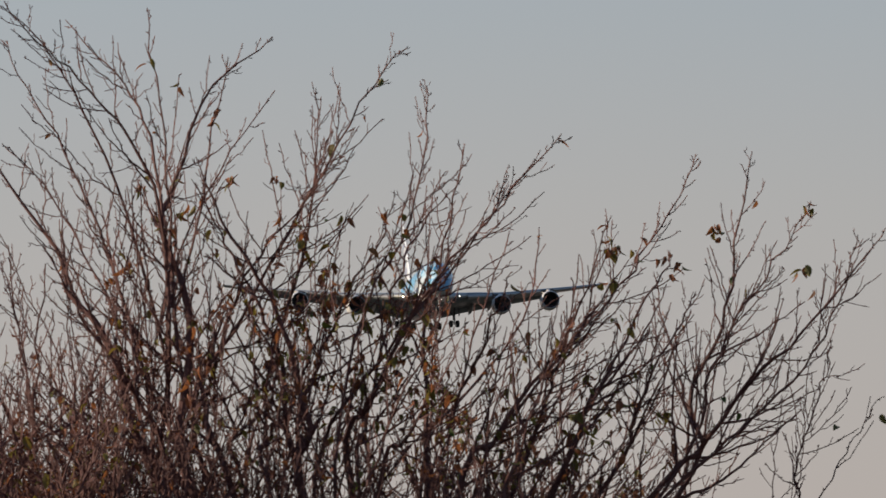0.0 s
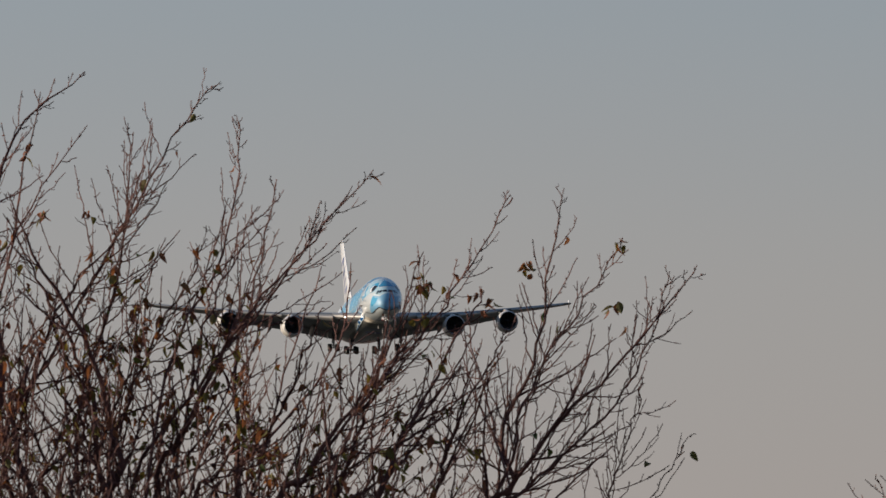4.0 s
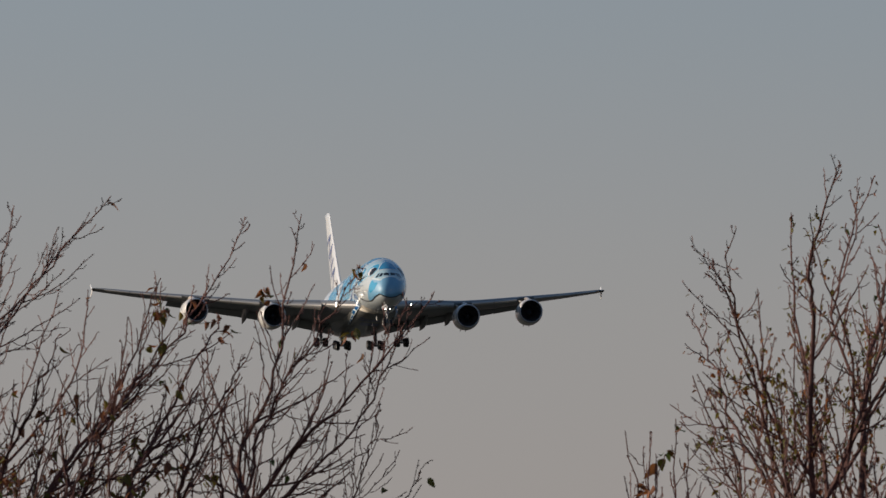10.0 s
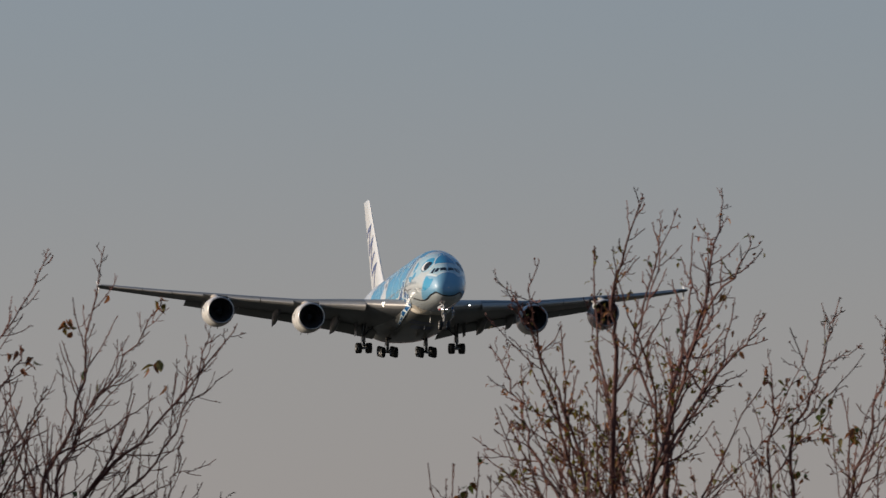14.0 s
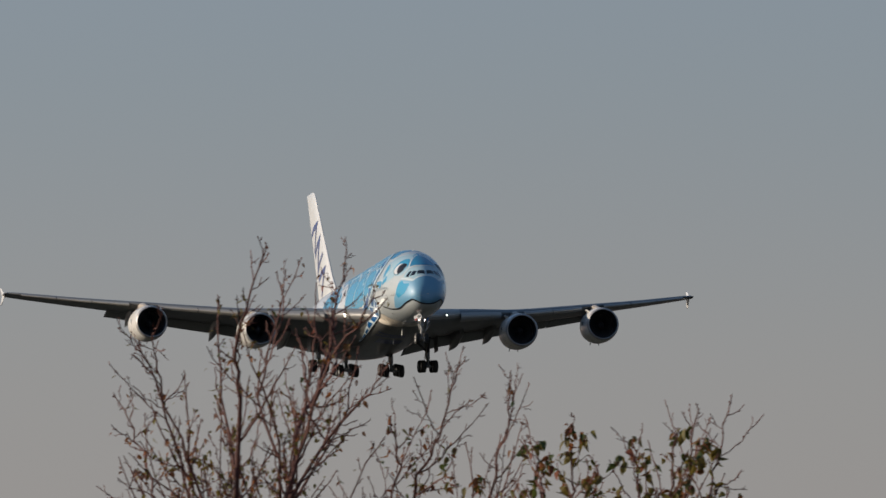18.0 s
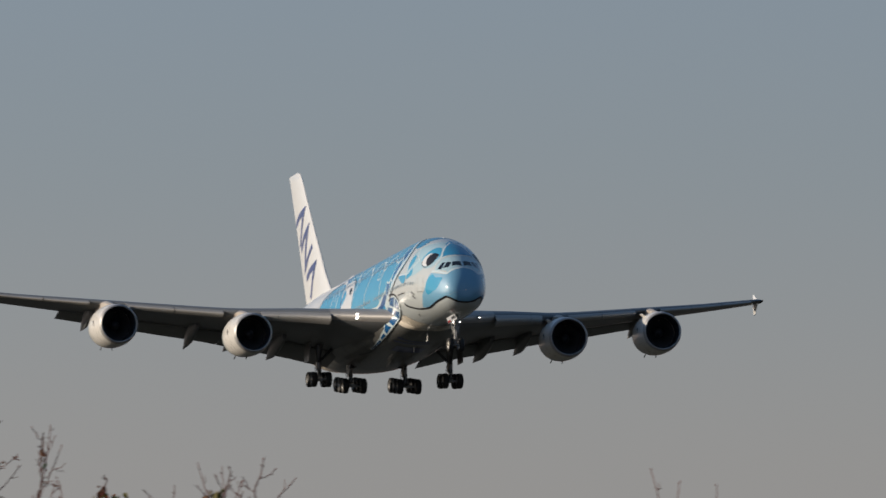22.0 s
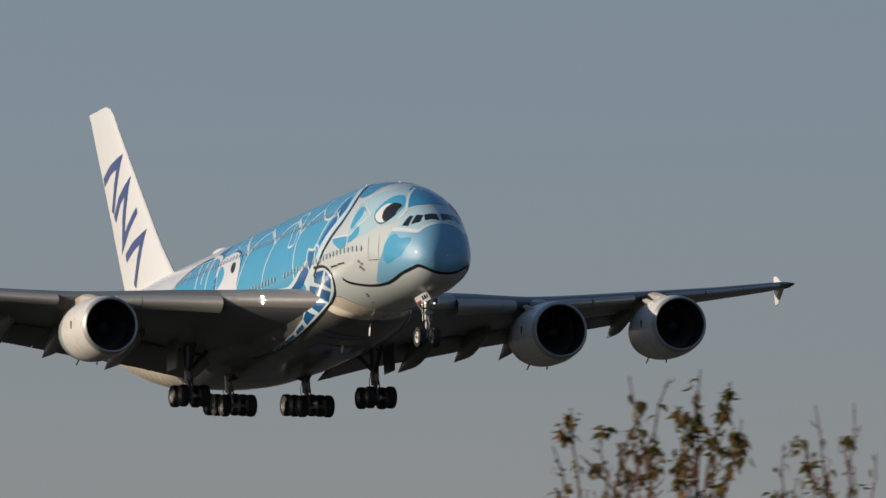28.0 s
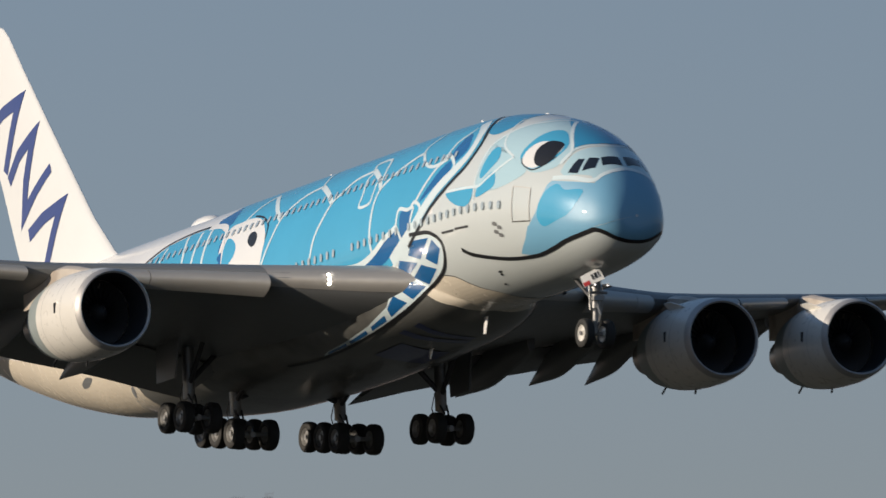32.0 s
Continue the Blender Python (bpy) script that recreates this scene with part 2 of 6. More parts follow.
# ---- ground ----
gs = Shape()
radii = [0, 3, 8, 20, 45, 90, 180, 400, 900, 1800, 4000]
rows = [[(r * math.cos(2 * math.pi * k / 72), r * math.sin(2 * math.pi * k / 72), -0.0 + (0.12 * noise.noise((r * math.cos(k / 11.46) * 0.05, r * math.sin(k / 11.46) * 0.05, 0)) if r < 500 else 0)) for k in range(72)] for r in radii]
gs.grid(rows, closed=True)
tagged(gs.add("ground", GRASS), "flat dry winter grass field under the approach path", "ground", kind="structure")

# ---- the airliner: x forward from 35 m behind the nose, y to port, z up ----
HULL = [  # aft, top, bottom, half width, height of the widest line
    (0.0, -2.14, -2.2, 0.02, -2.17), (0.028, -1.77, -2.67, 0.61, -2.15), (0.111, -1.38, -2.94, 0.93, -2.15), (0.278, -0.93, -3.18, 1.22, -2.16), (0.557, -0.41, -3.41, 1.51, -2.18),
    (0.93, 0.1, -3.6, 1.76, -2.18), (1.49, 0.68, -3.77, 2.04, -2.1), (2.24, 1.3, -3.93, 2.33, -1.88), (3.182, 1.89, -4.04, 2.63, -1.58), (4.51, 2.54, -4.13, 2.99, -1.21),
    (6.137, 3.12, -4.18, 3.28, -0.9), (8.072, 3.6, -4.2, 3.47, -0.69), (10.029, 3.9, -4.2, 3.55, -0.59), (12.5, 4.08, -4.2, 3.57, -0.55), (16.0, 4.16, -4.2, 3.57, -0.55),
    (46.0, 4.2, -4.2, 3.57, -0.55), (51.0, 4.2, -3.85, 3.5, -0.4), (56.0, 4.1, -2.95, 3.15, 0.2), (61.0, 3.9, -1.7, 2.5, 1.0), (66.0, 3.55, -0.2, 1.7, 1.7),
    (70.0, 3.15, 1.15, 0.9, 2.2), (72.0, 2.9, 1.9, 0.42, 2.4), (72.6, 2.6, 2.3, 0.12, 2.45)]


def station(aft):
    """The drawn-out nose: metres behind the datum of a skin line."""
    return aft - 0.49 * (1 - aft / 12.5) ** 2 if aft < 12.5 else aft


def hull(aft, th, lift=0.0):
    """A point of the fuselage skin: metres behind the nose, degrees round it (0 starboard side, 90 top, -90 belly, 180 port)."""
    top, bot, wid, mid = lerp_table(aft, HULL)
    c, s = math.cos(radians(th)), math.sin(radians(th))
    y = -wid * math.copysign(abs(c) ** 0.96, c)
    z = mid + (top - mid) * s if s > 0 else mid + (mid - bot) * s
    p = Vector((35 - station(aft), y, z))
    if lift:
        e = 0.02
        a2 = aft + e if aft < 72.4 else aft - e
        dx = (hull(a2, th) - p) * (1 if a2 > aft else -1)
        dt = hull(aft, th + 0.5) - p
        nrm = dx.cross(dt)
        if nrm.length > 1e-9:
            nrm.normalize()
            if nrm.dot(Vector((max(0.0, 2 - aft), y, z - mid))) < 0:
                nrm = -nrm
            p = p + nrm * lift
    return p


airliner = tagged(empty("airliner"), "four-engined double-deck airliner painted blue and white, landing gear down", "airplane")


def build_fuselage():
    stations = [0, 0.008, 0.02, 0.04, 0.065, 0.095, 0.13, 0.17, 0.22, 0.28, 0.36, 0.45, 0.56, 0.7, 0.85, 1.0, 1.2, 1.4, 1.8, 2.3, 2.8, 3.4, 4, 4.7, 5.5, 6.4, 7.4, 8.5, 9.8, 11.2, 12.6]
    stations += [12.6 + 1.9 * i for i in range(1, 19)] + [48.5, 50, 51.5, 53, 54.5, 56, 57.5, 59, 60.5, 62, 63.5, 65, 66.5, 68, 69.5, 71, 71.8, 72.3, 72.6]
    s = Shape()
    s.grid([[hull(a, 360 * k / 96) for k in range(96)] for a in stations], closed=True, cap=True)
    body = s.add("fuselage", WHITE, airliner, "white painted double-deck fuselage")
    # the fore body, as far as the blue area, is a cooler white
    body.data.materials.append(FACE)
    for face in body.data.polygons:
        c = face.center
        th = math.degrees(math.atan2(c.z + 0.6, abs(c.y)))
        face.material_index = 1 if 35 - c.x < lerp_table(th, [(-90, 14.0), (-40, 14.0), (0, 14.0), (20, 12.0), (45, 11.0), (90, 12.0)])[0] else 0
    return body


fuselage = build_fuselage()


def belly_fairing():
    table = [(13.5, 1.6, -4.1, 0), (15, 2.65, -4.45, 0), (17, 3.6, -4.75, 0), (20, 4.25, -4.95, 0), (26, 4.8, -5.1, 0), (34, 5.1, -5.15, 0), (40, 4.8, -5.05, 0), (44, 4.1, -4.75, 0), (47, 2.9, -4.3, 0), (49, 1.4, -3.9, 0)]
    rows = []
    for i in range(30):
        a = 13.5 + 35.5 * i / 29
        w, bot, _ = lerp_table(a, table)
        top = -2.6 - 1.1 * (1 - min(1, (w - 1.4) / 2.2))
        row = []
        for k in range(33):
            u = math.pi * k / 32
            c, sn = math.cos(u), math.sin(u)
            row.append((35 - a, w * math.copysign(abs(c) ** 0.82, c), top + (bot - top) * abs(sn) ** 0.82))
        lip = min(3.2, w * 0.85)
        rows.append([(35 - a, lip, top + 0.75), (35 - a, w - (w - lip) * 0.3, top + 0.3)] + row + [(35 - a, (w - lip) * 0.3 - w, top + 0.3), (35 - a, -lip, top + 0.75)])
    s = Shape()
    s.grid(rows)
    # shade below the wing is put into this grey
    return s.add("belly_fairing", SHADE_GREY, airliner, "streaked belly fairing, its grey darkened for the wing's shade")


belly_fairing()

# ---- wings ----
PLAN = [  # y, leading edge aft, trailing edge aft, height of the leading edge, thickness, nose-up twist in degrees
    (2.6, 15.3, 37.0, -2.8, 0.125, 3.6), (3.6, 16.4, 37.2, -2.68, 0.125, 3.5), (5.5, 18.5, 37.5, -2.4, 0.125, 3.2), (8.0, 21.1, 37.8, -2.0, 0.12, 2.8), (10.0, 22.9, 38.0, -1.72, 0.118, 2.6),
    (14.9, 26.75, 38.6, -1.2, 0.11, 2.0), (20.0, 30.65, 40.9, -0.42, 0.105, 1.4), (25.8, 35.1, 43.5, 0.55, 0.10, 0.8), (33.0, 40.6, 46.7, 1.75, 0.095, 0.2),
    (39.0, 45.2, 49.4, 2.85, 0.09, -0.3), (39.6, 45.9, 49.6, 2.97, 0.08, -0.3)]


def wing_frame(y):
    le, te, z, th, tw = lerp_table(y, PLAN)
    return le, te - le, z, th, radians(tw)


def foil(y, u, side, droop=0.0):
    """A point of the wing's section at span y: u from -1 (lower trailing edge) by 0 (leading edge) to 1 (upper trailing edge)."""
    le, chord, z, th, tw = wing_frame(y)
    c = abs(u) ** 1.6
    t = 5 * th * (0.2969 * math.sqrt(c) - 0.126 * c - 0.3516 * c * c + 0.2843 * c**3 - 0.1036 * c**4)
    camber = 0.014 * 4 * c * (1 - c) - 0.02 * max(0, c - 0.7)
    h = camber + (t if u > 0 else -t * 0.95)
    x, zz = c * chord, h * chord
    zz, x = zz * math.cos(tw) - x * math.sin(tw), x * math.cos(tw) + zz * math.sin(tw)
    return Vector((35 - le - x, side * y, z + zz))


US = [-1, -0.9, -0.78, -0.66, -0.54, -0.43, -0.33, -0.24, -0.16, -0.09, -0.04, 0, 0.04, 0.09, 0.16, 0.24, 0.33, 0.43, 0.54, 0.66, 0.78, 0.9, 1]


def build_wing(side):
    name = "port" if side > 0 else "starboard"
    ys = [2.6, 3.2, 4.0, 4.8, 5.5, 6.5, 8, 10, 12, 14, 14.9, 16, 18, 20, 22, 24, 25.8, 27.5, 30, 33, 36, 38, 39, 39.6]
    s = Shape()
    s.grid([[foil(y, u, side) for u in US] for y in ys], closed=True, cap=True)
    wing = s.add("wing", GREYWING, airliner, "grey painted wing with flaps and slats out")
    # bare leading edge between the fuselage and the first slat
    s = Shape()
    ys = [2.9, 3.4, 3.9, 4.4, 5.0, 5.6, 6.4, 7.1, 7.75]
    s.grid([[foil(y, u, side) + Vector((0.012, 0, 0.012 if u > 0.03 else (-0.012 if u < -0.03 else 0))) for u in (0.2, 0.14, 0.09, 0.05, 0.02, 0, -0.02, -0.04, -0.06, -0.08)] for y in ys])
    s.add("leading_edge", SLATGREY, wing, "pale inboard leading edge panel")
    # slats, lowered and moved ahead of the leading edge
    for y0, y1 in ((7.8, 11.95), (11.98, 13.3), (16.4, 20.3), (20.4, 24.3), (27.3, 31.0), (31.1, 34.6), (34.7, 38.2)):
        s = Shape()
        rows = []
        for i in range(5):
            y = y0 + (y1 - y0) * i / 4
            chord = wing_frame(y)[1]
            w = 0.13 * chord + 0.35
            up = [foil(y, u, side) for u in (0.30, 0.24, 0.18, 0.12, 0.07, 0.03, 0, -0.03, -0.07, -0.11, -0.15)]
            k = Vector((0.055 * w + 0.30, 0, -0.09 * w - 0.06))
            le = foil(y, 0, side)
            outer = [le + (p - le) * 1.03 + k for p in up]
            inner = [le + (p - le) * 0.9 + k + Vector((-0.07, 0, -0.02)) for p in reversed(up)]
            rows.append(outer + inner)
        s.grid(rows, closed=True, cap=True)
        s.add("slat", SLATGREY, wing, "extended leading-edge slat")
    # flaps: one panel each, turned down behind the trailing edge
    for y0, y1, turn, ext in ((4.2, 14.35, 9.5, 0.235), (14.4, 21.9, 9.5, 0.235), (21.95, 28.6, 10, 0.235)):
        s = Shape()
        rows = []
        for i in range(7):
            y = y0 + (y1 - y0) * i / 6
            le, chord, z, th, tw = wing_frame(y)
            fc = ext * min(chord, 14)
            hinge = foil(y, -0.9, side) + Vector((0.1, 0, -0.12))
            row = []
            for u in (-1, -0.8, -0.6, -0.4, -0.25, -0.12, 0, 0.12, 0.25, 0.4, 0.6, 0.8, 1):
                c = abs(u) ** 1.5
                t = 5 * 0.12 * (0.2969 * math.sqrt(c) - 0.126 * c - 0.3516 * c * c + 0.2843 * c**3 - 0.1036 * c**4) * (1 if u > 0 else -0.6)
                x, zz = c * fc * 1.42, t * fc
                a = radians(turn)
                row.append(hinge + Vector((-(x * math.cos(a) + zz * math.sin(a)), 0, zz * math.cos(a) - x * math.sin(a))))
            rows.append(row)
        s.grid(rows, closed=True, cap=True)
        s.add("flap", GREYWING, wing, "lowered trailing-edge flap")
    # flap track fairings
    for y, length, drop in ((9.9, 8.6, 0.9), (13.9, 7.4, 0.82), (17.4, 6.9, 1.0), (26.3, 5.6, 0.75)):
        le, chord, z, th, tw = wing_frame(y)
        start = foil(y, -0.7, side) + Vector((0.4, 0, 0.15))
        s = Shape()
        rows = []
        for i in range(13):
            u = i / 12
            r = 0.5 * math.sin(math.pi * min(1, (u * 0.94 + 0.06) ** 0.9)) ** 0.65 * (length / 6) ** 0.7 * (1 - 0.62 * max(0, u * 2 - 1) ** 1.5) + 0.02
            bend = max(0, u - 0.2) ** 1.15
            c = start + Vector((-u * length * 0.95, 0, -0.32 - bend * drop * 1.95))
            rows.append([c + Vector((0, r * 0.72 * math.cos(2 * math.pi * k / 14), r * 1.45 * math.sin(2 * math.pi * k / 14))) for k in range(14)])
        s.grid(rows, closed=True, cap=True)
        s.add("flap_track_fairing", GREYWING, wing, "pointed flap track fairing")
    # wingtip fence: swept blades above and below, and the dark lamp tip
    root_f, root_b = foil(39.4, 0, side), foil(39.4, 1, side)
    mid = Vector((root_b.x, root_b.y, 0.5 * (root_f.z + root_b.z)))
    for up, hgt, back in ((1, 0.95, 1.4), (-1, 0.95, 1.2)):
        s = Shape()
        rows = []
        for i in range(5):
            u = i / 4
            ch = 2.1 * (1 - u) + 0.6 * u
            lead = Vector((root_f.x - 1.6 - u * (back + 0.5), side * (39.66 + 0.12 * u), mid.z + up * hgt * u))
            rows.append([lead + Vector((-ch * q, side * w, 0)) for q, w in ((0, 0), (0.2, 0.07), (0.6, 0.07), (1, 0.0), (0.6, -0.07), (0.2, -0.07))])
        s.grid(rows, closed=True, cap=True)
        s.add("wingtip_fence", WHITE, wing, "small white wingtip fence blade")
    s = Shape()
    s.lathe([(0, 0.02), (0.25, 0.12), (0.9, 0.15), (1.7, 0.1), (2.1, 0.02)], (root_f.x - 2.1, side * 39.75, mid.z + 0.02), (1, 0, 0), 12)
    s.add("tip_lamp_housing", DARKSTEEL, wing)
    # landing lamps in the root leading edge
    for dz in ((0.11, 0.0, -0.11) if side < 0 else (0.0,)):
        p = foil(5.75, 0.012 if dz > 0 else (0 if dz == 0 else -0.012), side)
        s = Shape()
        k = 1.0 if side < 0 else 1.8
        s.lathe([(0.03, 0.001), (0.045, 0.018 * k), (0.02, 0.03 * k), (-0.1, 0.04 * k)], p + Vector((0.02 - abs(dz) * 0.3, 0, dz)), (1, side * 0.1, -0.05), 14)
        s.add("landing_lamp", LAMP, wing, "lit landing lamp in the wing root")
    # added plate: blocks the port lamp off axis, for its narrow beam
    if side > 0:
        p = foil(5.75, 0, side)
        s = Shape()
        s.box(p + Vector((0.12, -side * 0.08, 0)), (0.56, 0.03, 0.4))
        s.add("added_lamp_hood", GREYWING, wing)
    return wing


wings = {s: build_wing(s) for s in (-1, 1)}


# ---- engines ----
def fan_blade_mesh():
    s = Shape()
    rows = []
    for i in range(6):
        r = 0.42 + 1.06 * i / 5
        sweep = 0.10 * math.sin(math.pi * i / 5)
        rows.append([(-1.85 + w * (0.42 - 0.26 * i / 5), r * math.cos(w * 0.30 + sweep), r * math.sin(w * 0.30 + sweep)) for w in (-0.5, -0.2, 0.1, 0.3, 0.5)])
    s.grid(rows)
    me = bpy.data.meshes.new("fan_blade")
    me.from_pydata([tuple(v) for v in s.v], [], s.f)
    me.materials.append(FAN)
    me.polygons.foreach_set("use_smooth", [True] * len(me.polygons))
    return me


FAN_BLADE = fan_blade_mesh()


def build_engine(side, aft, y, z):
    wing = airliner
    o = Vector((35 - aft, side * y, z))
    ax = Vector((1, side * -0.02, -0.03)).normalized()
    s = Shape()
    s.lathe([(0.02, 1.68), (-0.04, 1.735), (-0.14, 1.785), (-0.30, 1.835)], o, ax, 64)
    s.lathe([(0.02, 1.68), (0.0, 1.635), (-0.07, 1.6)], o, ax, 64)
    engine = empty("engine")
    engine.parent = airliner
    tagged(engine, "large turbofan engine in a white nacelle")
    s.add("intake_lip", LIP, engine, "bare metal intake lip")
    s = Shape()
    s.lathe([(-0.305, 1.835), (-0.9, 1.92), (-1.6, 1.975), (-2.6, 2.0), (-3.6, 1.97), (-4.25, 1.915)], o, ax, 64)
    s.add("cowl", COWL, engine, "white engine cowl with thin panel seams")
    s = Shape()
    s.lathe([(-4.25, 1.912), (-4.6, 1.868), (-5.3, 1.74), (-5.8, 1.62), (-5.8, 1.56), (-5.0, 1.54)], o, ax, 64)
    s.add("reverser_sleeve", SLEEVE, engine, "pale grey rear sleeve of the nacelle")
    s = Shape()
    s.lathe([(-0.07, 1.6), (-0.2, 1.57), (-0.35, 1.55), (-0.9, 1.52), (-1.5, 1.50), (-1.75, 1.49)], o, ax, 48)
    s.add("intake_duct", INTAKE, engine, "intake duct, near black for the shade inside")
    s = Shape()
    s.lathe([(-1.2, 0.001), (-1.28, 0.12), (-1.5, 0.3), (-1.8, 0.42), (-2.05, 0.46)], o, ax, 24)
    s.add("spinner", DARKSTEEL, engine, "dark fan spinner")
    side_v = ax.orthogonal().normalized()
    up_v = ax.cross(side_v)
    turn = Matrix((ax, side_v, up_v)).transposed().to_4x4()
    for k in range(24):
        ob = new("fan_blade", FAN_BLADE)
        ob.parent = engine
        ob.matrix_basis = Matrix.Translation(o) @ turn @ Matrix.Rotation(2 * math.pi * k / 24, 4, "X")
    # disc behind the blades, in the same painted shade as the duct
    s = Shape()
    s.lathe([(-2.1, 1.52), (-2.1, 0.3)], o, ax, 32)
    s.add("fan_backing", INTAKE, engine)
    s = Shape()
    s.lathe([(-5.0, 1.35), (-6.2, 1.22), (-7.2, 1.0), (-8.0, 0.82), (-8.0, 0.78), (-7.4, 0.76)], o, ax, 40)
    s.lathe([(-7.4, 0.52), (-8.2, 0.44), (-8.9, 0.25), (-9.3, 0.03)], o, ax, 24)
    s.add("core_nozzle", TITANIUM, engine, "bare metal core exhaust")
    # cowl seams, vent slot and the drain mast below
    for d, r in ((-1.55, 1.974), (-3.55, 1.974)):
        s = Shape()
        s.lathe([(d, r), (d - 0.02, r + 0.006), (d - 0.045, r)], o, ax, 64)
        s.add("cowl_seam", SEAM, engine)
    for sd in (-1, 1):
        s = Shape()
        p = o + ax * -2.05 + Vector((0, sd * 1.965, 0.18))
        s.box(p, (0.16, 0.08, 0.46))
        s.add("vent_slot", BLACK, engine)
    s = Shape()
    s.tube([o + ax * -3.0 + Vector((0, 0, -1.9)), o + ax * -3.15 + Vector((0, 0, -2.2))], 0.05, 6)
    s.add("drain_mast", DARKSTEEL, engine)
    s = Shape()
    s.tube([o + ax * -5.1 + Vector((0, -0.5, -1.65)), o + ax * -5.4 + Vector((0, -0.6, -2.0))], 0.05, 6)
    s.add("drain_mast", DARKSTEEL, engine)
    # inner strake on the cowl
    s = Shape()
    a = radians(50)
    base = [o + ax * d + Vector((0, -side * 1.96 * math.cos(a), 1.96 * math.sin(a))) for d in (-1.3, -3.0)]
    outw = Vector((0, -side * math.cos(a), math.sin(a)))
    s.plate([base[0], base[1], base[1] + outw * 0.42, base[1] + outw * 0.42 + ax * 0.7], 0.04)
    s.add("strake", COWL, engine)
    # pylon
    s = Shape()
    rows = []
    for i in range(9):
        u = i / 8
        d = -1.9 - u * (7.5)
        p = o + ax * d
        le, chord, wz, th, tw = wing_frame(y)
        low = z + 1.2
        high = max(low + 0.5, min(wz + 0.1, z + 2.0 + 1.8 * u))
        w = 0.34 * math.sin(math.pi * min(1, 0.12 + u * 0.8)) + 0.05
        rows.append([(p.x, p.y + w, low), (p.x, p.y + w, high - 0.15), (p.x, p.y + w * 0.4, high), (p.x, p.y - w * 0.4, high), (p.x, p.y - w, high - 0.15), (p.x, p.y - w, low)])
    s.grid(rows, closed=True, cap=True)
    s.add("pylon", PYLON, engine, "stained tan engine pylon")
    return engine


for side in (-1, 1):
    build_engine(side, 21.4, 14.9, -3.7)
    build_engine(side, 29.4, 25.84, -2.08)


# ---- tail ----
def blade(rows_in, mat, name, parent, label="", across="y"):
    """A tapered surface from rows of (height or span, leading aft, trailing aft, thickness, rise)."""
    s = Shape()
    rows = []
    for h, le, te, t, rise in rows_in:
        row = []
        for u in US[1:-1]:
            c = abs(u) ** 1.5
            w = 5 * (0.2969 * math.sqrt(c) - 0.126 * c - 0.3516 * c * c + 0.2843 * c**3 - 0.1036 * c**4) * t * math.copysign(1, u) if u else 0
            x = 35 - le - c * (te - le)
            row.append((x, w, h) if across == "y" else (x, h, rise + w))
        rows.append(row)
    s.grid(rows, closed=True, cap=True)
    return s.add(name, mat, parent, label)


FIN = [(3.2, 52.6, 66.6, 0.75, 0), (4.6, 55.1, 67.15, 0.72, 0), (6.5, 57.4, 68.0, 0.66, 0), (9.0, 59.85, 69.1, 0.56, 0), (12.0, 62.75, 70.5, 0.46, 0), (15.0, 65.6, 72.0, 0.36, 0), (16.7, 67.15, 72.75, 0.3, 0), (17.2, 67.8, 73.1, 0.24, 0), (17.45, 68.6, 73.2, 0.12, 0)]
fin = blade(FIN, WHITE, "tail_fin", airliner, "tall white tail fin with navy slanted stripes")
for side in (-1, 1):
    blade([(side * 1.2, 59.5, 68.5, 0.8, 1.3), (side * 6, 63.2, 70.4, 0.6, 1.75), (side * 11, 67.0, 72.3, 0.42, 2.2), (side * 15.1, 70.2, 74.0, 0.25, 2.55)], GREYWING, "tailplane", airliner, "grey horizontal tailplane", across="z")


# ---- landing gear ----
def wheel(s_tyre, s_rim, c, r, w):
    s_tyre.lathe([(-w * 0.42, r * 0.56), (-w * 0.5, r * 0.68), (-w * 0.5, r * 0.84), (-w * 0.4, r * 0.96), (-w * 0.2, r), (w * 0.2, r), (w * 0.4, r * 0.96), (w * 0.5, r * 0.84), (w * 0.5, r * 0.68), (w * 0.42, r * 0.56)], c, (0, 1, 0), 28)
    s_rim.lathe([(-w * 0.42, r * 0.57), (-w * 0.34, r * 0.5), (-w * 0.2, r * 0.42), (-w * 0.24, r * 0.22), (-w * 0.4, r * 0.18), (-w * 0.4, 0.005)], c, (0, 1, 0), 20)
    s_rim.lathe([(w * 0.42, r * 0.57), (w * 0.34, r * 0.5), (w * 0.2, r * 0.42), (w * 0.24, r * 0.22), (w * 0.4, r * 0.18), (w * 0.4, 0.005)], c, (0, 1, 0), 20)


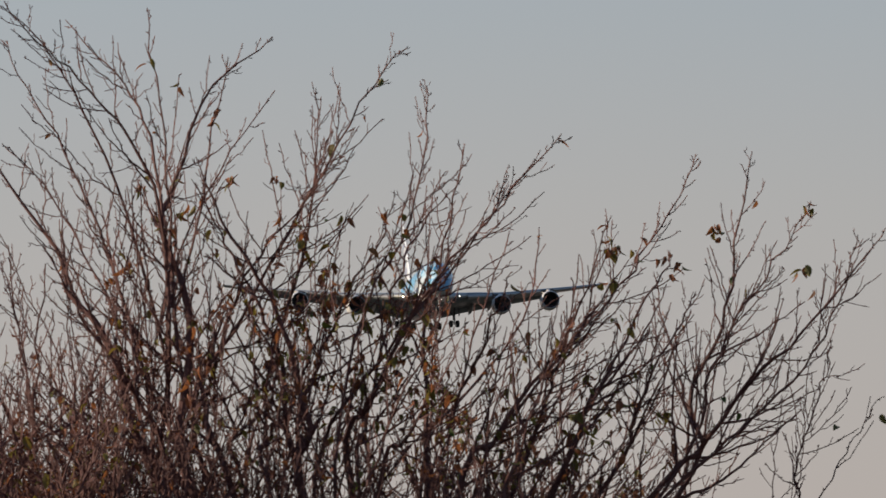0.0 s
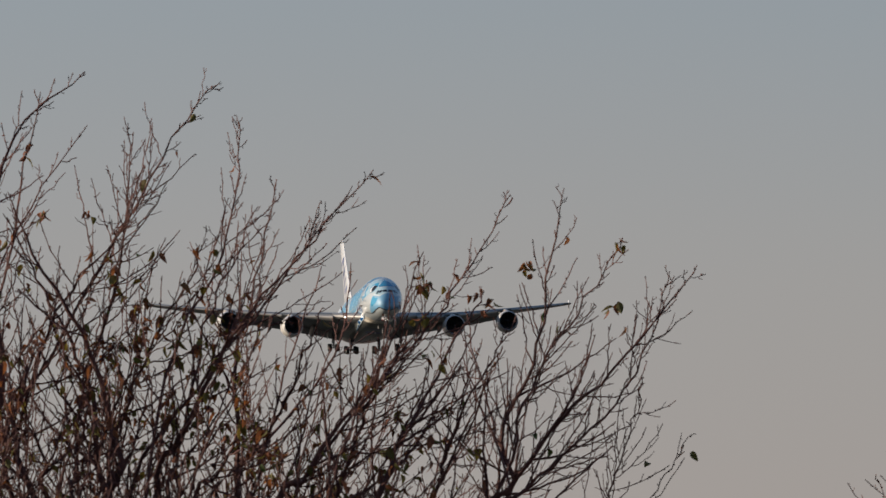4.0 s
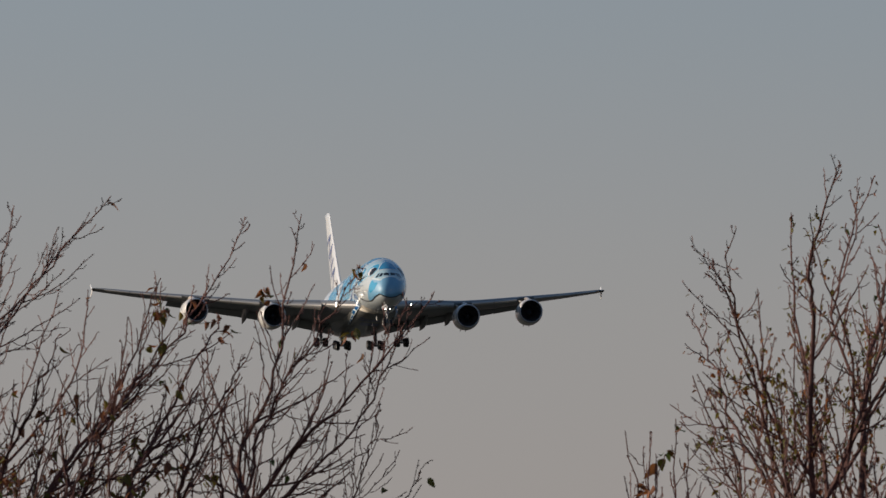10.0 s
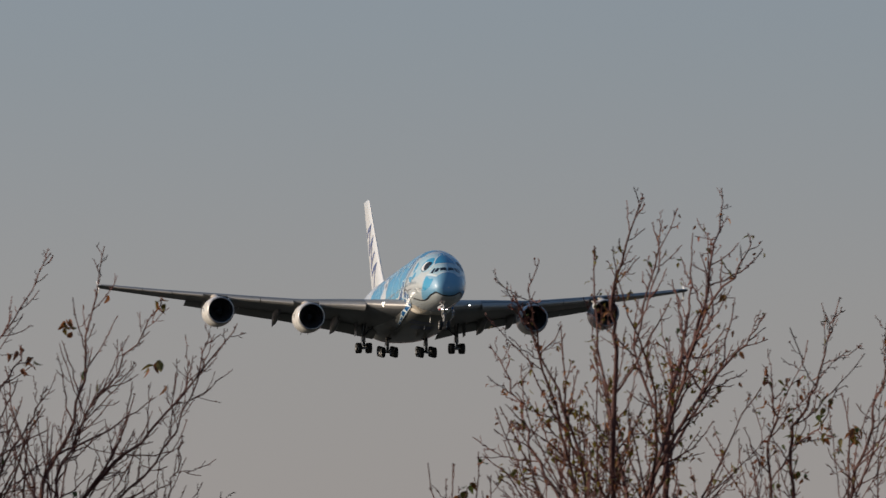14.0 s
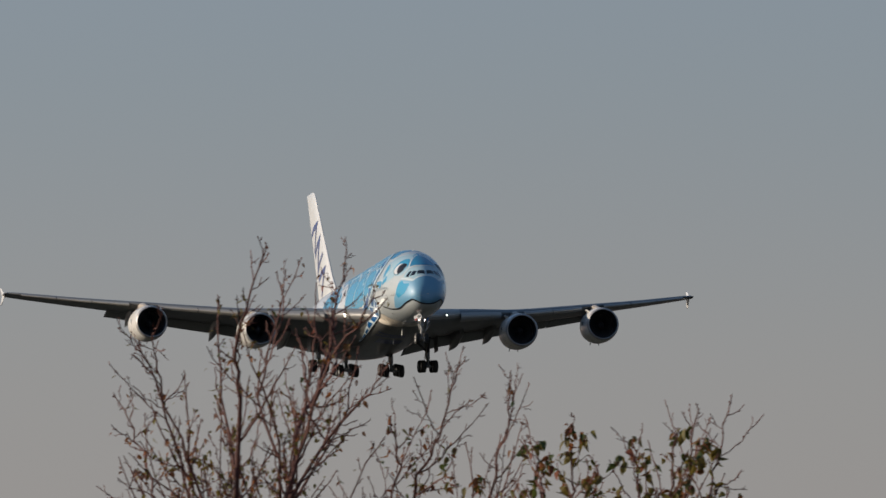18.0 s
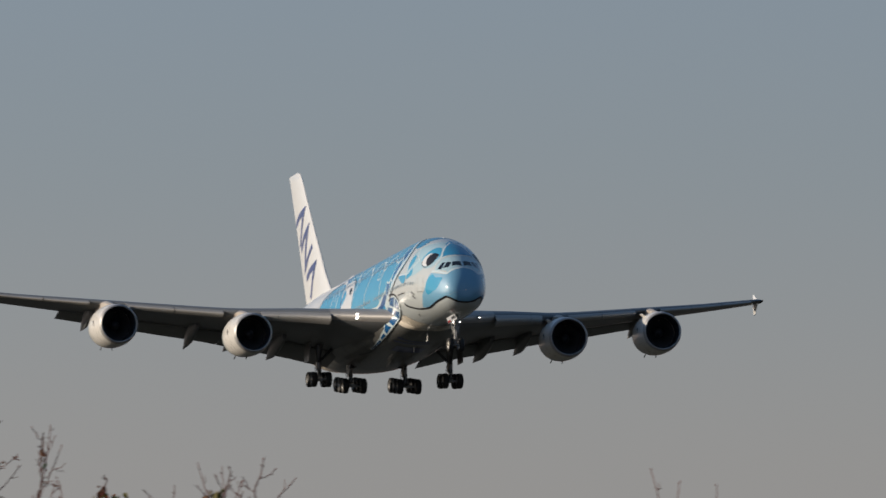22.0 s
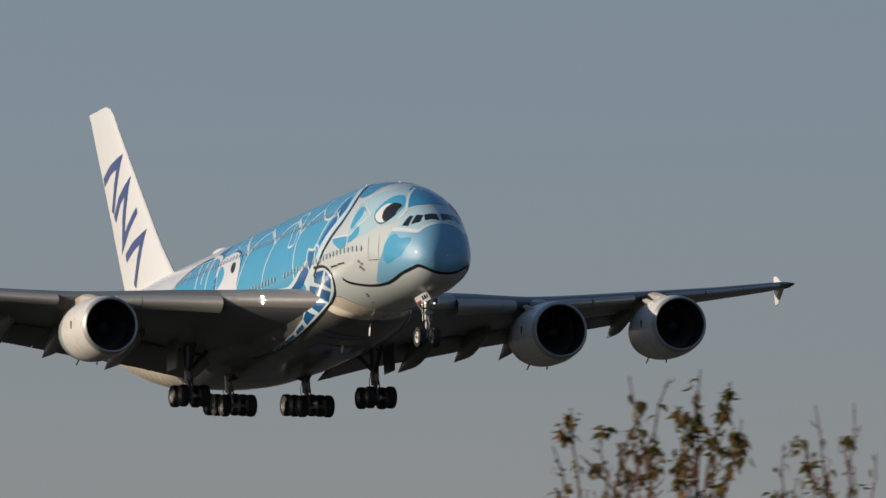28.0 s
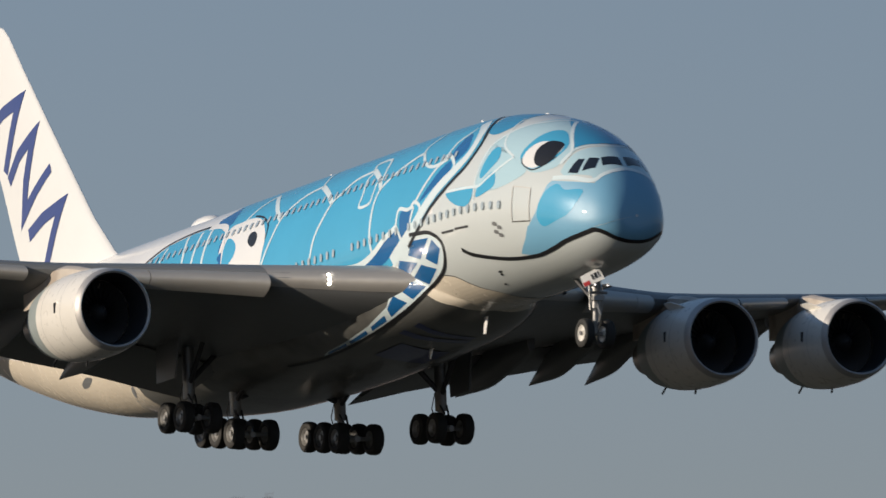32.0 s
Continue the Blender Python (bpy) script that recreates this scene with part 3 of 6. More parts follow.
def gear(name, aft, y, z, axles, half_track, top, label, tilt=0.0):
    g = empty(name)
    g.parent = airliner
    tagged(g, label)
    x = 35 - aft
    for ax in axles:
        for sd in (-1, 1):
            t, r = Shape(), Shape()
            wheel(t, r, (x + ax, y + sd * half_track, z + ax * tilt), 0.71, 0.54)
            t.add("wheel", RUBBER, g, "black rubber tyre")
            r.add("rim", STEEL, g, "grey metal wheel rim")
    s = Shape()
    s.tube([(x + a, y, z + a * tilt) for a in (max(axles) + 0.15, 0, min(axles) - 0.15)], [0.14, 0.19, 0.14], 10)
    for ax in axles:
        s.tube([(x + ax, y - half_track - 0.1, z + ax * tilt), (x + ax, y + half_track + 0.1, z + ax * tilt)], 0.1, 8)
    s.add("bogie_beam", STEEL, g)
    s = Shape()
    s.tube([(x, y, z), (x - 0.05, y, z + 0.95)], 0.15, 12)
    s.tube([(x - 0.05, y, z + 0.85), (x - 0.12, y, top)], 0.27, 14)
    s.add("shock_strut", STEEL, g, "grey oleo strut")
    s = Shape()
    s.tube([(x - 0.05, y, z + 1.6), (x - 0.1, y - math.copysign(1.7, y), top + 0.1)], 0.13, 8)
    s.tube([(x, y, z + 1.5), (x + 1.7, y, top + 0.2)], 0.12, 8)
    s.add("side_brace", DARKSTEEL, g)
    s = Shape()
    for d in (0.16, -0.16):
        s.tube([(x + 0.22, y + d, z + 0.2), (x + 0.5, y + d * 0.6, z + 0.65), (x + 0.2, y + d, z + 1.05)], 0.05, 6)
    s.tube([(x - 0.2, y + 0.2, z + 0.25), (x - 0.42, y + 0.25, z + 0.9), (x - 0.2, y + 0.22, z + 1.6)], 0.025, 5)
    s.tube([(x - 0.2, y - 0.2, z + 0.25), (x - 0.45, y - 0.28, z + 1.0), (x - 0.2, y - 0.22, z + 1.7)], 0.025, 5)
    s.add("torque_link", DARKSTEEL, g)
    return g


for side in (-1, 1):
    g = gear("wing_gear", 32.9, side * 6.25, -6.62, (0.87, -0.87), 0.68, -3.4, "four-wheel wing landing gear, lowered", -0.10)
    s = Shape()
    s.plate([(3.3, side * 7.25, -3.2), (0.8, side * 7.25, -3.2), (0.9, side * 7.3, -4.95), (2.9, side * 7.3, -4.95)], 0.07)
    s.add("gear_door", GREYWING, g, "grey wing gear door")
    g = gear("body_gear", 35.9, side * 2.6, -6.78, (1.62, 0, -1.62), 0.86, -4.6, "six-wheel body landing gear, lowered", -0.15)


def nose_gear():
    g = empty("nose_gear")
    g.parent = airliner
    tagged(g, "two-wheel nose landing gear, lowered")
    x, z = 31.15, -6.68
    for sd in (-1, 1):
        t, r = Shape(), Shape()
        wheel(t, r, (x, sd * 0.5, z), 0.64, 0.44)
        t.add("wheel", RUBBER, g, "black rubber tyre")
        r.add("rim", COWL, g, "pale painted wheel rim")
    s = Shape()
    s.tube([(x, -0.75, z), (x, 0.75, z)], 0.09, 8)
    s.tube([(x, 0, z), (x + 0.1, 0, z + 1.2)], 0.13, 12)
    s.tube([(x + 0.1, 0, z + 1.1), (x + 0.3, 0, -3.6)], 0.2, 12)
    s.add("shock_strut", STEEL, g, "grey oleo strut")
    s = Shape()
    s.tube([(x + 0.15, 0.2, z + 1.5), (x - 1.6, 0.3, -3.9)], 0.09, 8)
    s.tube([(x + 0.15, -0.2, z + 1.5), (x - 1.6, -0.3, -3.9)], 0.09, 8)
    s.add("drag_brace", DARKSTEEL, g)
    s = Shape()
    s.tube([(x + 0.3, 0, z + 0.3), (x + 0.55, 0, z + 0.75), (x + 0.28, 0, z + 1.25)], 0.06, 6)
    s.box((x + 0.3, 0, z + 1.5), (0.3, 0.5, 0.2))
    s.tube([(x + 0.35, -0.42, z + 1.75), (x + 0.35, 0.42, z + 1.75)], 0.06, 8)
    s.tube([(x + 0.4, 0.1, z + 1.9), (x + 0.7, 0.5, z + 2.0)], 0.04, 6)
    s.tube([(x + 0.1, 0.28, z + 1.0), (x + 0.15, 0.33, z + 2.2)], 0.03, 5)
    s.tube([(x + 0.1, -0.28, z + 1.0), (x + 0.15, -0.33, z + 2.2)], 0.03, 5)
    s.add("steering_unit", STEEL, g)
    for sd in (-1, 1):
        s = Shape()
        s.lathe([(0, 0.001), (0.03, 0.03), (0.02, 0.045), (-0.12, 0.05)], (x + 0.42, sd * 0.3, z + 2.05), (1, 0, -0.05), 14)
        s.add("taxi_lamp", LENS, g, "taxi lamp lens")
        # added tube that blocks the lens from oblique views
        s = Shape()
        s.lathe([(-0.12, 0.07), (0.3, 0.08), (0.3, 0.068), (-0.1, 0.06)], (x + 0.42, sd * 0.3, z + 2.05), (1, 0, -0.05), 14)
        s.add("added_lamp_hood", DARKSTEEL, g)
    # the white leg door with a red corner
    corners = [(31.67, -0.93, -4.32), (32.22, -0.31, -3.95), (32.42, -0.1, -4.46), (31.8, -0.78, -4.8)]
    s = Shape()
    s.plate(corners, 0.05)
    s.add("leg_door", WHITE, g, "white nose gear leg door with dark marks and a red corner")
    c = [Vector(p) for p in corners]
    ahead = Vector((0.03, -0.03, 0.0))

    def on_door(u, w):
        return c[0].lerp(c[1], u).lerp(c[3].lerp(c[2], u), w) + ahead

    for u0, u1, w0, w1, m in ((0.02, 0.34, 0.62, 0.96, RED), (0.50, 0.60, 0.25, 0.72, BLACK), (0.66, 0.78, 0.25, 0.72, BLACK), (0.85, 0.9, 0.25, 0.72, BLACK)):
        s = Shape()
        s.plate([on_door(u0, w0), on_door(u1, w0), on_door(u1, w1), on_door(u0, w1)], 0.012)
        s.add("door_mark", m, g)
    return g


nose_gear()


# ---- paintwork: flat shapes drawn on the skin in (metres aft, degrees round), repeated on both sides ----
from mathutils.bvhtree import BVHTree
from mathutils.geometry import tessellate_polygon

_tree_v, _tree_f = [], []
for _ob in airliner.children:
    if _ob.name in ("fuselage", "belly_fairing"):
        _n = len(_tree_v)
        _tree_v += [v.co.copy() for v in _ob.data.vertices]
        _tree_f += [tuple(i + _n for i in p.vertices) for p in _ob.data.polygons]
SKIN = BVHTree.FromPolygons(_tree_v, _tree_f)
ROUND = radians(1) * 3.75   # metres per degree round the hull


def skin(aft, th, lift):
    """A point lifted off the outer skin, hull or belly fairing, whichever lies outside."""
    p = hull(aft, th)
    q = hull(aft, th, 1.0)
    way = (q - p).normalized()
    hit, nrm, _, _ = SKIN.ray_cast(p + way * 3, -way)
    if hit is None or (hit - p).length > 2.5:
        return p + way * lift
    return hit + way * lift


def smooth_line(pts, closed=False, steps=5):
    """Catmull-Rom through the points."""
    n = len(pts)
    out = []
    for i in range(n if closed else n - 1):
        g = [pts[(i + k) % n] if closed else pts[min(max(i + k, 0), n - 1)] for k in (-1, 0, 1, 2)]
        for s in range(steps):
            t = s / steps
            out.append(tuple(0.5 * (2 * g[1][c] + (g[2][c] - g[0][c]) * t + (2 * g[0][c] - 5 * g[1][c] + 4 * g[2][c] - g[3][c]) * t * t + (3 * g[1][c] - g[0][c] - 3 * g[2][c] + g[3][c]) * t**3) for c in (0, 1)))
    if not closed:
        out.append(tuple(pts[-1]))
    return out


def fill(mat, pts, level=1, name="paint_patch", rounded=True, sides=(0, 1), label="", cell=0.35):
    """A painted area: cut to triangles, split fine and laid on the skin."""
    line = smooth_line(pts, True, 5) if rounded else list(pts)
    line = [(max(0.02, a), min(90.0, th) if max(p[1] for p in pts) <= 90.01 else th) for a, th in line]
    flat = [Vector((a, th * ROUND, 0)) for a, th in line]
    tris = [tuple(t) for t in tessellate_polygon([flat])]
    pts2 = [(v.x, v.y) for v in flat]
    for _ in range(7):
        mids, out, split = {}, [], False

        def mid(i, j):
            key = (min(i, j), max(i, j))
            if key not in mids:
                a, b = pts2[i], pts2[j]
                if math.hypot(a[0] - b[0], a[1] - b[1]) > cell:
                    pts2.append(((a[0] + b[0]) / 2, (a[1] + b[1]) / 2))
                    mids[key] = len(pts2) - 1
                else:
                    mids[key] = None
            return mids[key]

        for t in tris:
            m = [mid(t[0], t[1]), mid(t[1], t[2]), mid(t[2], t[0])]
            k = sum(x is not None for x in m)
            if k == 0:
                out.append(t)
                continue
            split = True
            if k == 3:
                out += [(t[0], m[0], m[2]), (m[0], t[1], m[1]), (m[2], m[1], t[2]), (m[0], m[1], m[2])]
            elif k == 1:
                i = next(x for x in range(3) if m[x] is not None)
                a, b, c = t[i], t[(i + 1) % 3], t[(i + 2) % 3]
                out += [(a, m[i], c), (m[i], b, c)]
            else:
                i = next(x for x in range(3) if m[x] is None)
                a, b, c = t[i], t[(i + 1) % 3], t[(i + 2) % 3]
                mb, mc = m[(i + 1) % 3], m[(i + 2) % 3]
                out += [(a, b, mc), (b, mb, mc), (mb, c, mc)]
        tris = out
        if not split:
            break
    for sd in sides:
        v = [skin(x, (180 - y / ROUND) if sd else y / ROUND, 0.007 + 0.0035 * level) for x, y in pts2]
        skin_part(name, v, tris, mat, label)


def skin_part(name, v, f, mat, label=""):
    """Paint lying on the skin: its faces turned outwards."""
    me = bpy.data.meshes.new(name)
    me.from_pydata([tuple(p) for p in v], [], f)
    me.validate()
    bm = bmesh.new()
    bm.from_mesh(me)
    for face in bm.faces:
        c = face.calc_center_median()
        if face.normal.dot(Vector((max(0, c.x - 31) * 0.5, c.y, c.z + 0.6))) < 0:
            face.normal_flip()
    bm.to_mesh(me)
    bm.free()
    me.materials.append(mat)
    me.polygons.foreach_set("use_smooth", [True] * len(me.polygons))
    ob = new(name, me)
    ob.parent = fuselage
    if label:
        tagged(ob, label)
    return ob


def stroke(mat, pts, width, level=4, name="paint_line", taper=False, closed=False, sides=(0, 1), label=""):
    """A painted line of a width in metres."""
    line = smooth_line(pts, closed, 7)
    if closed:
        line.append(line[0])
    n = len(line)
    lift = 0.007 + 0.0035 * level
    for sd in sides:
        v, f = [], []
        spine = [skin(max(0.01, a), 180 - t if sd else t, 0) for a, t in line]
        for i, p in enumerate(spine):
            run = (spine[min(n - 1, i + 1)] - spine[max(0, i - 1)]).normalized()
            a, t = line[i]
            nrm = (hull(max(0.01, a), 180 - t if sd else t, 1.0) - hull(max(0.01, a), 180 - t if sd else t)).normalized()
            across = nrm.cross(run).normalized()
            w = width / 2 * (math.sin(math.pi * (0.04 + 0.92 * i / (n - 1))) ** 0.5 if taper else 1)
            for k in (-1, 0, 1):
                q = p + across * (w * k)
                hit = SKIN.ray_cast(q + nrm, -nrm)[0]
                v.append((hit if hit is not None and (hit - q).length < 0.4 else q) + nrm * lift)
        for i in range(n - 1):
            for k in range(2):
                b = i * 3 + k
                f.append((b, b + 1, b + 4, b + 3))
        skin_part(name, v, f, mat, label)


EDGE = [(10.48, 70.6), (9.85, 57.7), (9.34, 42.1), (9.77, 28.0), (10.83, 19.5), (12.34, 10.1), (13.18, 4.4), (14.11, -3.4), (15.23, -13.0)]
# big blue area of the body and the striped area behind it
fill(SKYBLUE, [(10.9, 90.0)] + EDGE + [(17.5, -22.0), (22.0, -23.0), (30.0, -20.0), (36.0, -15.0), (36.3, 30.0), (37.3, 62.0), (38.5, 90.0)], 1, "paint_area", rounded=False, label="sky-blue painted area of the fuselage", cell=0.6)
fill(SKYBLUE, [(45.2, 36.0), (43.2, 47.0), (40.7, 50.5), (38.0, 50.0), (36.1, 38.0), (35.6, 0.0), (36.0, -20.0), (47.0, -20.0), (46.6, 10.0)], 2, "paint_area", rounded=False, label="sky-blue painted area of the fuselage", cell=0.6)
# deep blue cells along the edge
for pts in ([(11.24, 54.0), (11.93, 39.4), (11.17, 32.0), (10.43, 40.2)], [(11.89, 33.2), (13.5, 19.0), (14.06, 12.5), (13.11, 16.6), (11.46, 25.8)],
            [(15.98, 9.6), (14.92, 10.0), (14.99, 2.2), (15.81, -5.5)], [(16.52, 1.8), (18.75, -6.8), (20.42, -16.4), (18.19, -18.5), (16.14, -6.8)],
            [(38.3, 53.0), (37.6, 61.0), (37.0, 66.0), (36.2, 52.0), (36.4, 44.8)], [(36.3, 30.0), (36.2, 40.0), (35.1, 15.0), (35.8, 12.0)]):
    fill(DEEP, pts, 2, label="deep blue painted cell")
# white stripe and dark line along the edge
stroke(LINE, [(11.25, 68.0), (10.16, 51.9), (10.01, 36.0), (10.96, 25.5), (12.2, 17.5), (13.3, 9.5), (14.3, 1.5), (15.4, -7.0), (17.2, -19.0)], 0.55, 4)
stroke(BLACK, [(10.94, 79.5)] + EDGE, 0.17, 8)
# white net of lines over the blue
THIN, BROAD = 0.17, 0.27
for w, pts in ((THIN, [(31.0, -6.0), (30.9, 3.0), (30.79, 9.0), (30.52, 15.0), (30.16, 22.5), (29.74, 34.5), (29.17, 40.5), (27.99, 48.0), (26.55, 51.0)]), (BROAD, [(26.61, 51.0), (25.08, 40.5), (24.08, 31.5)]),
               (THIN, [(25.8, -16.0), (25.61, -3.0), (25.24, 12.0), (24.67, 22.5), (24.05, 33.0), (23.4, 37.5), (22.38, 45.0), (20.75, 47.5)]), (BROAD, [(20.8, 48.0), (19.41, 37.5), (18.73, 28.5)]),
               (THIN, [(18.9, -9.0), (19.01, -6.0), (19.13, 1.5), (19.13, 12.0), (19.05, 22.5), (18.75, 30.0), (17.75, 37.5), (16.57, 43.5), (15.7, 47.0), (15.32, 45.0)]), (THIN, [(34.35, 43.5), (33.75, 52.5), (33.14, 58.5), (32.61, 61.5)]),
               (BROAD, [(32.56, 61.5), (30.75, 42.0), (29.88, 34.5)]), (THIN, [(26.61, 51.0), (27.06, 64.5), (27.3, 76.0)]), (THIN, [(20.86, 48.0), (21.01, 54.0), (19.63, 54.0), (19.18, 43.5), (19.09, 34.5)]),
               (0.14, [(20.67, 45.0), (20.94, 40.5), (20.7, 30.0), (20.73, 22.5), (19.67, 22.5), (19.52, 28.5), (19.56, 36.0)]), (BROAD, [(22.26, -12.0), (20.42, -13.5), (18.87, -9.0), (17.58, -1.5), (16.37, 3.0)]),
               (THIN, [(16.37, 3.0), (16.15, 12.0), (15.27, 10.5), (14.63, 10.5), (14.86, 3.0), (14.73, -12.0)]), (THIN, [(14.73, -12.0), (15.79, -18.0), (15.89, -6.0), (16.37, 4.5)]), (THIN, [(14.95, 10.5), (14.57, 13.5), (13.98, 10.5), (13.99, 7.5)]),
               (THIN, [(14.46, 13.5), (13.71, 22.5), (12.9, 31.5), (12.08, 35.0)]), (THIN, [(12.37, 36.5), (11.88, 36.5), (11.18, 30.0), (11.26, 25.5)]), (THIN, [(15.32, 45.0), (14.62, 37.5), (13.64, 33.0), (12.85, 33.5), (12.38, 39.0), (12.06, 48.0), (11.51, 54.0), (11.32, 60.0)]),
               (THIN, [(15.42, 45.0), (15.66, 52.5), (15.3, 61.5), (15.6, 78.0)]),
               (0.2, [(41.19, 48.6), (40.36, 27.0), (40.2, 5.0)]), (0.2, [(39.54, 48.0), (39.16, 24.5)]), (0.18, [(43.12, 44.4), (43.32, 33.8)]), (0.22, [(38.4, 48.0), (37.9, 21.9), (37.7, 0.0)])):
    stroke(LINE, pts, w, 4)
stroke(BLACK, [(46.2, 28.0), (45.21, 37.4), (43.29, 48.1), (40.81, 51.8), (38.97, 51.2)], 0.12, 5)
stroke(WHITE, [(38.97, 50.5), (37.2, 47.0), (36.2, 40.0), (35.9, 25.0)], 0.3, 5)
# white rounded patch with a dark oval
fill(WHITE, [(35.98, 40.0), (35.5, 15.0), (35.0, -12.0), (31.2, -12.0), (30.96, 10.0), (31.0, 26.0), (32.2, 39.0), (33.4, 43.5), (34.71, 43.7)], 3, label="white painted patch")
fill(BLACK, [(32.9, 31.4), (32.95, 26.4), (32.4, 22.1), (32.0, 22.5), (31.95, 27.5), (32.4, 31.5)], 5, label="dark painted oval")
fill(SKYBLUE, [(35.6, 33.0), (34.4, 28.0), (34.2, 20.0), (35.3, 14.0)], 4)
stroke(BLACK, [(30.9, 24.0), (31.1, 33.0), (32.2, 41.0), (33.4, 45.0)], 0.1, 5)
# front cells
# crown cell, painted in the shaded blue
fill(CROWN_SHADE_BLUE, [(9.53, 52.6), (9.9, 64.8), (10.18, 90.0), (7.59, 90.0), (7.62, 69.4), (7.55, 61.0), (8.45, 50.1)], 1)
fill(PALE, [(8.19, 41.0), (7.0, 57.7), (6.26, 71.1), (5.39, 90.0), (3.6, 90.0), (2.76, 60.4), (2.92, 44.0), (3.27, 32.5), (4.46, 24.4), (5.96, 32.7)], 1, "paint_area", label="pale blue painted area")
fill(PALE, [(8.23, 9.2), (8.62, 20.4), (8.1, 40.4), (5.96, 32.7), (4.79, 24.0), (6.23, 12.2)], 1)
for pts in ([(7.88, 37.0), (7.3, 38.2), (7.08, 29.6), (8.02, 17.8), (8.28, 22.4)], [(8.21, 12.8), (7.15, 21.6), (6.96, 12.2), (8.32, 6.2)], [(11.27, 13.0), (8.81, 12.7), (9.09, 2.6), (10.36, 4.9)],
            [(5.5, 33.5), (5.35, 46.7), (4.94, 60.5), (4.35, 68.1), (3.73, 64.9), (3.22, 54.2), (3.6, 35.4), (4.67, 26.5)],
            [(3.53, 10), (2.8, 22), (2.28, 20), (1.4, 26), (1.81, 6), (2.67, -8), (3.53, -16), (3.84, -6)]):
    fill(SKYBLUE, pts, 3, label="sky-blue painted cell")
# forehead cell, its blue darkened for the shade up there
fill(CROWN_SHADE_BLUE, [(5.9, 90), (5.1, 82), (3.68, 70), (2.9, 57), (2.4, 76), (2.26, 90)], 3, rounded=False, label="sky-blue painted cell")
for w, pts in ((0.13, [(8.19, 40.9), (6.86, 60.3), (5.9, 71.8), (5.17, 88.0)]), (0.11, [(5.96, 32.7), (7.26, 43.1), (7.77, 69.6)]), (0.13, [(8.57, 4.5), (8.57, 18.5), (8.24, 40.5)]),
               (0.12, [(8.16, 12.8), (6.94, 22.6), (5.96, 32.7)]), (0.16, [(5.07, 88.0), (3.7, 67.8), (2.86, 53.1), (2.98, 37.8)]), (0.12, [(11.28, 13.3), (8.82, 12.8), (8.21, 12.8)])):
    stroke(LINE, pts, w, 4)
# white oval with a dark disc in it
fill(WHITE, [(5.26, 30.6), (5.22, 40.3), (4.68, 50.1), (3.42, 54.3), (3.65, 36.5), (4.49, 27.4)], 5, label="white painted oval")
fill(BLACK, [(4.55, 33.8), (4.65, 43.7), (4.24, 53.4), (3.44, 55.0), (3.57, 36.9), (4.09, 30.1)], 6, label="dark painted oval")
stroke(BLACK, [(5.35, 32.4), (5.2, 29.3), (4.9, 27.1), (4.4, 26.3), (3.88, 31.5), (3.39, 42.2)], 0.06, 6)
# light blue nose and the dark bowed line under it
BOW = [(10.38, -26.0), (9.9, -30.2), (9.16, -34.0), (6.94, -42.0), (4.91, -44.0), (3.6, -39.5), (2.53, -32.0), (1.31, -24.0), (0.88, -22.0), (0.62, -30.0), (0.48, -42.0), (0.37, -66.0), (0.33, -90.0)]


def nose_cap(rim, ths, lift):
    """The paint over the tip of the nose, from the tip out to a rim of (degrees round, metres aft)."""
    v, f = [], []
    for k in ths:
        end = lerp_table(k if k <= 90 else 180 - k, rim)[0]
        for i in range(37):
            v.append(skin(0.002 + (end - 0.002) * (i / 36) ** 2.4, k, lift))
    for k in range(len(ths) - 1):
        for i in range(36):
            a, b = k * 37 + i, (k + 1) * 37 + i
            f.append((a, a + 1, b + 1, b))
    skin_part("paint_area", v, f, NOSEBLUE, "light blue painted nose")


UNDER_RIM = [(-90, 0.33), (-66, 0.37), (-42, 0.48), (-30, 0.62), (-22, 0.88), (-16, 1.0)]
nose_cap([(-19, 4.65), (-6, 4.0), (10, 3.53), (22, 3.2), (28, 2.16), (40, 1.05), (56, 0.95), (82, 0.82), (90, 0.82)], [-17 + 4 * k for k in range(54)] + [197], 0.0105)
nose_cap(UNDER_RIM, [-90 + 4 * k for k in range(19)], 0.0095)
nose_cap(UNDER_RIM, [196 + 4 * k for k in range(18)] + [270], 0.0095)
fill(NOSEBLUE, [(0.8, -16), (0.88, -22), (1.31, -24), (2.53, -32), (3.6, -39.5), (4.91, -44), (5.92, -40), (4.95, -26), (4.55, -16)], 1, "paint_area", rounded=False, label="light blue painted nose", cell=0.25)
stroke(BLACK, BOW, 0.2, 5, label="dark bowed painted line")
fill(PALE, [(2.8, 32), (2.67, 52), (2.16, 76), (2.04, 90), (0.88, 90), (0.96, 56), (1.04, 40), (1.31, 44), (2.53, 30)], 2, "paint_area", rounded=False, label="pale blue band round the cockpit windows", cell=0.25)
stroke(LINE, [(3.1, 25), (2.1, 32), (1.2, 40), (0.98, 55), (0.86, 72), (0.84, 82), (0.84, 90)], 0.2, 4)
stroke(LINE, [(3.0, 40), (2.8, 55), (2.3, 76), (2.14, 84), (2.12, 90)], 0.1, 4)
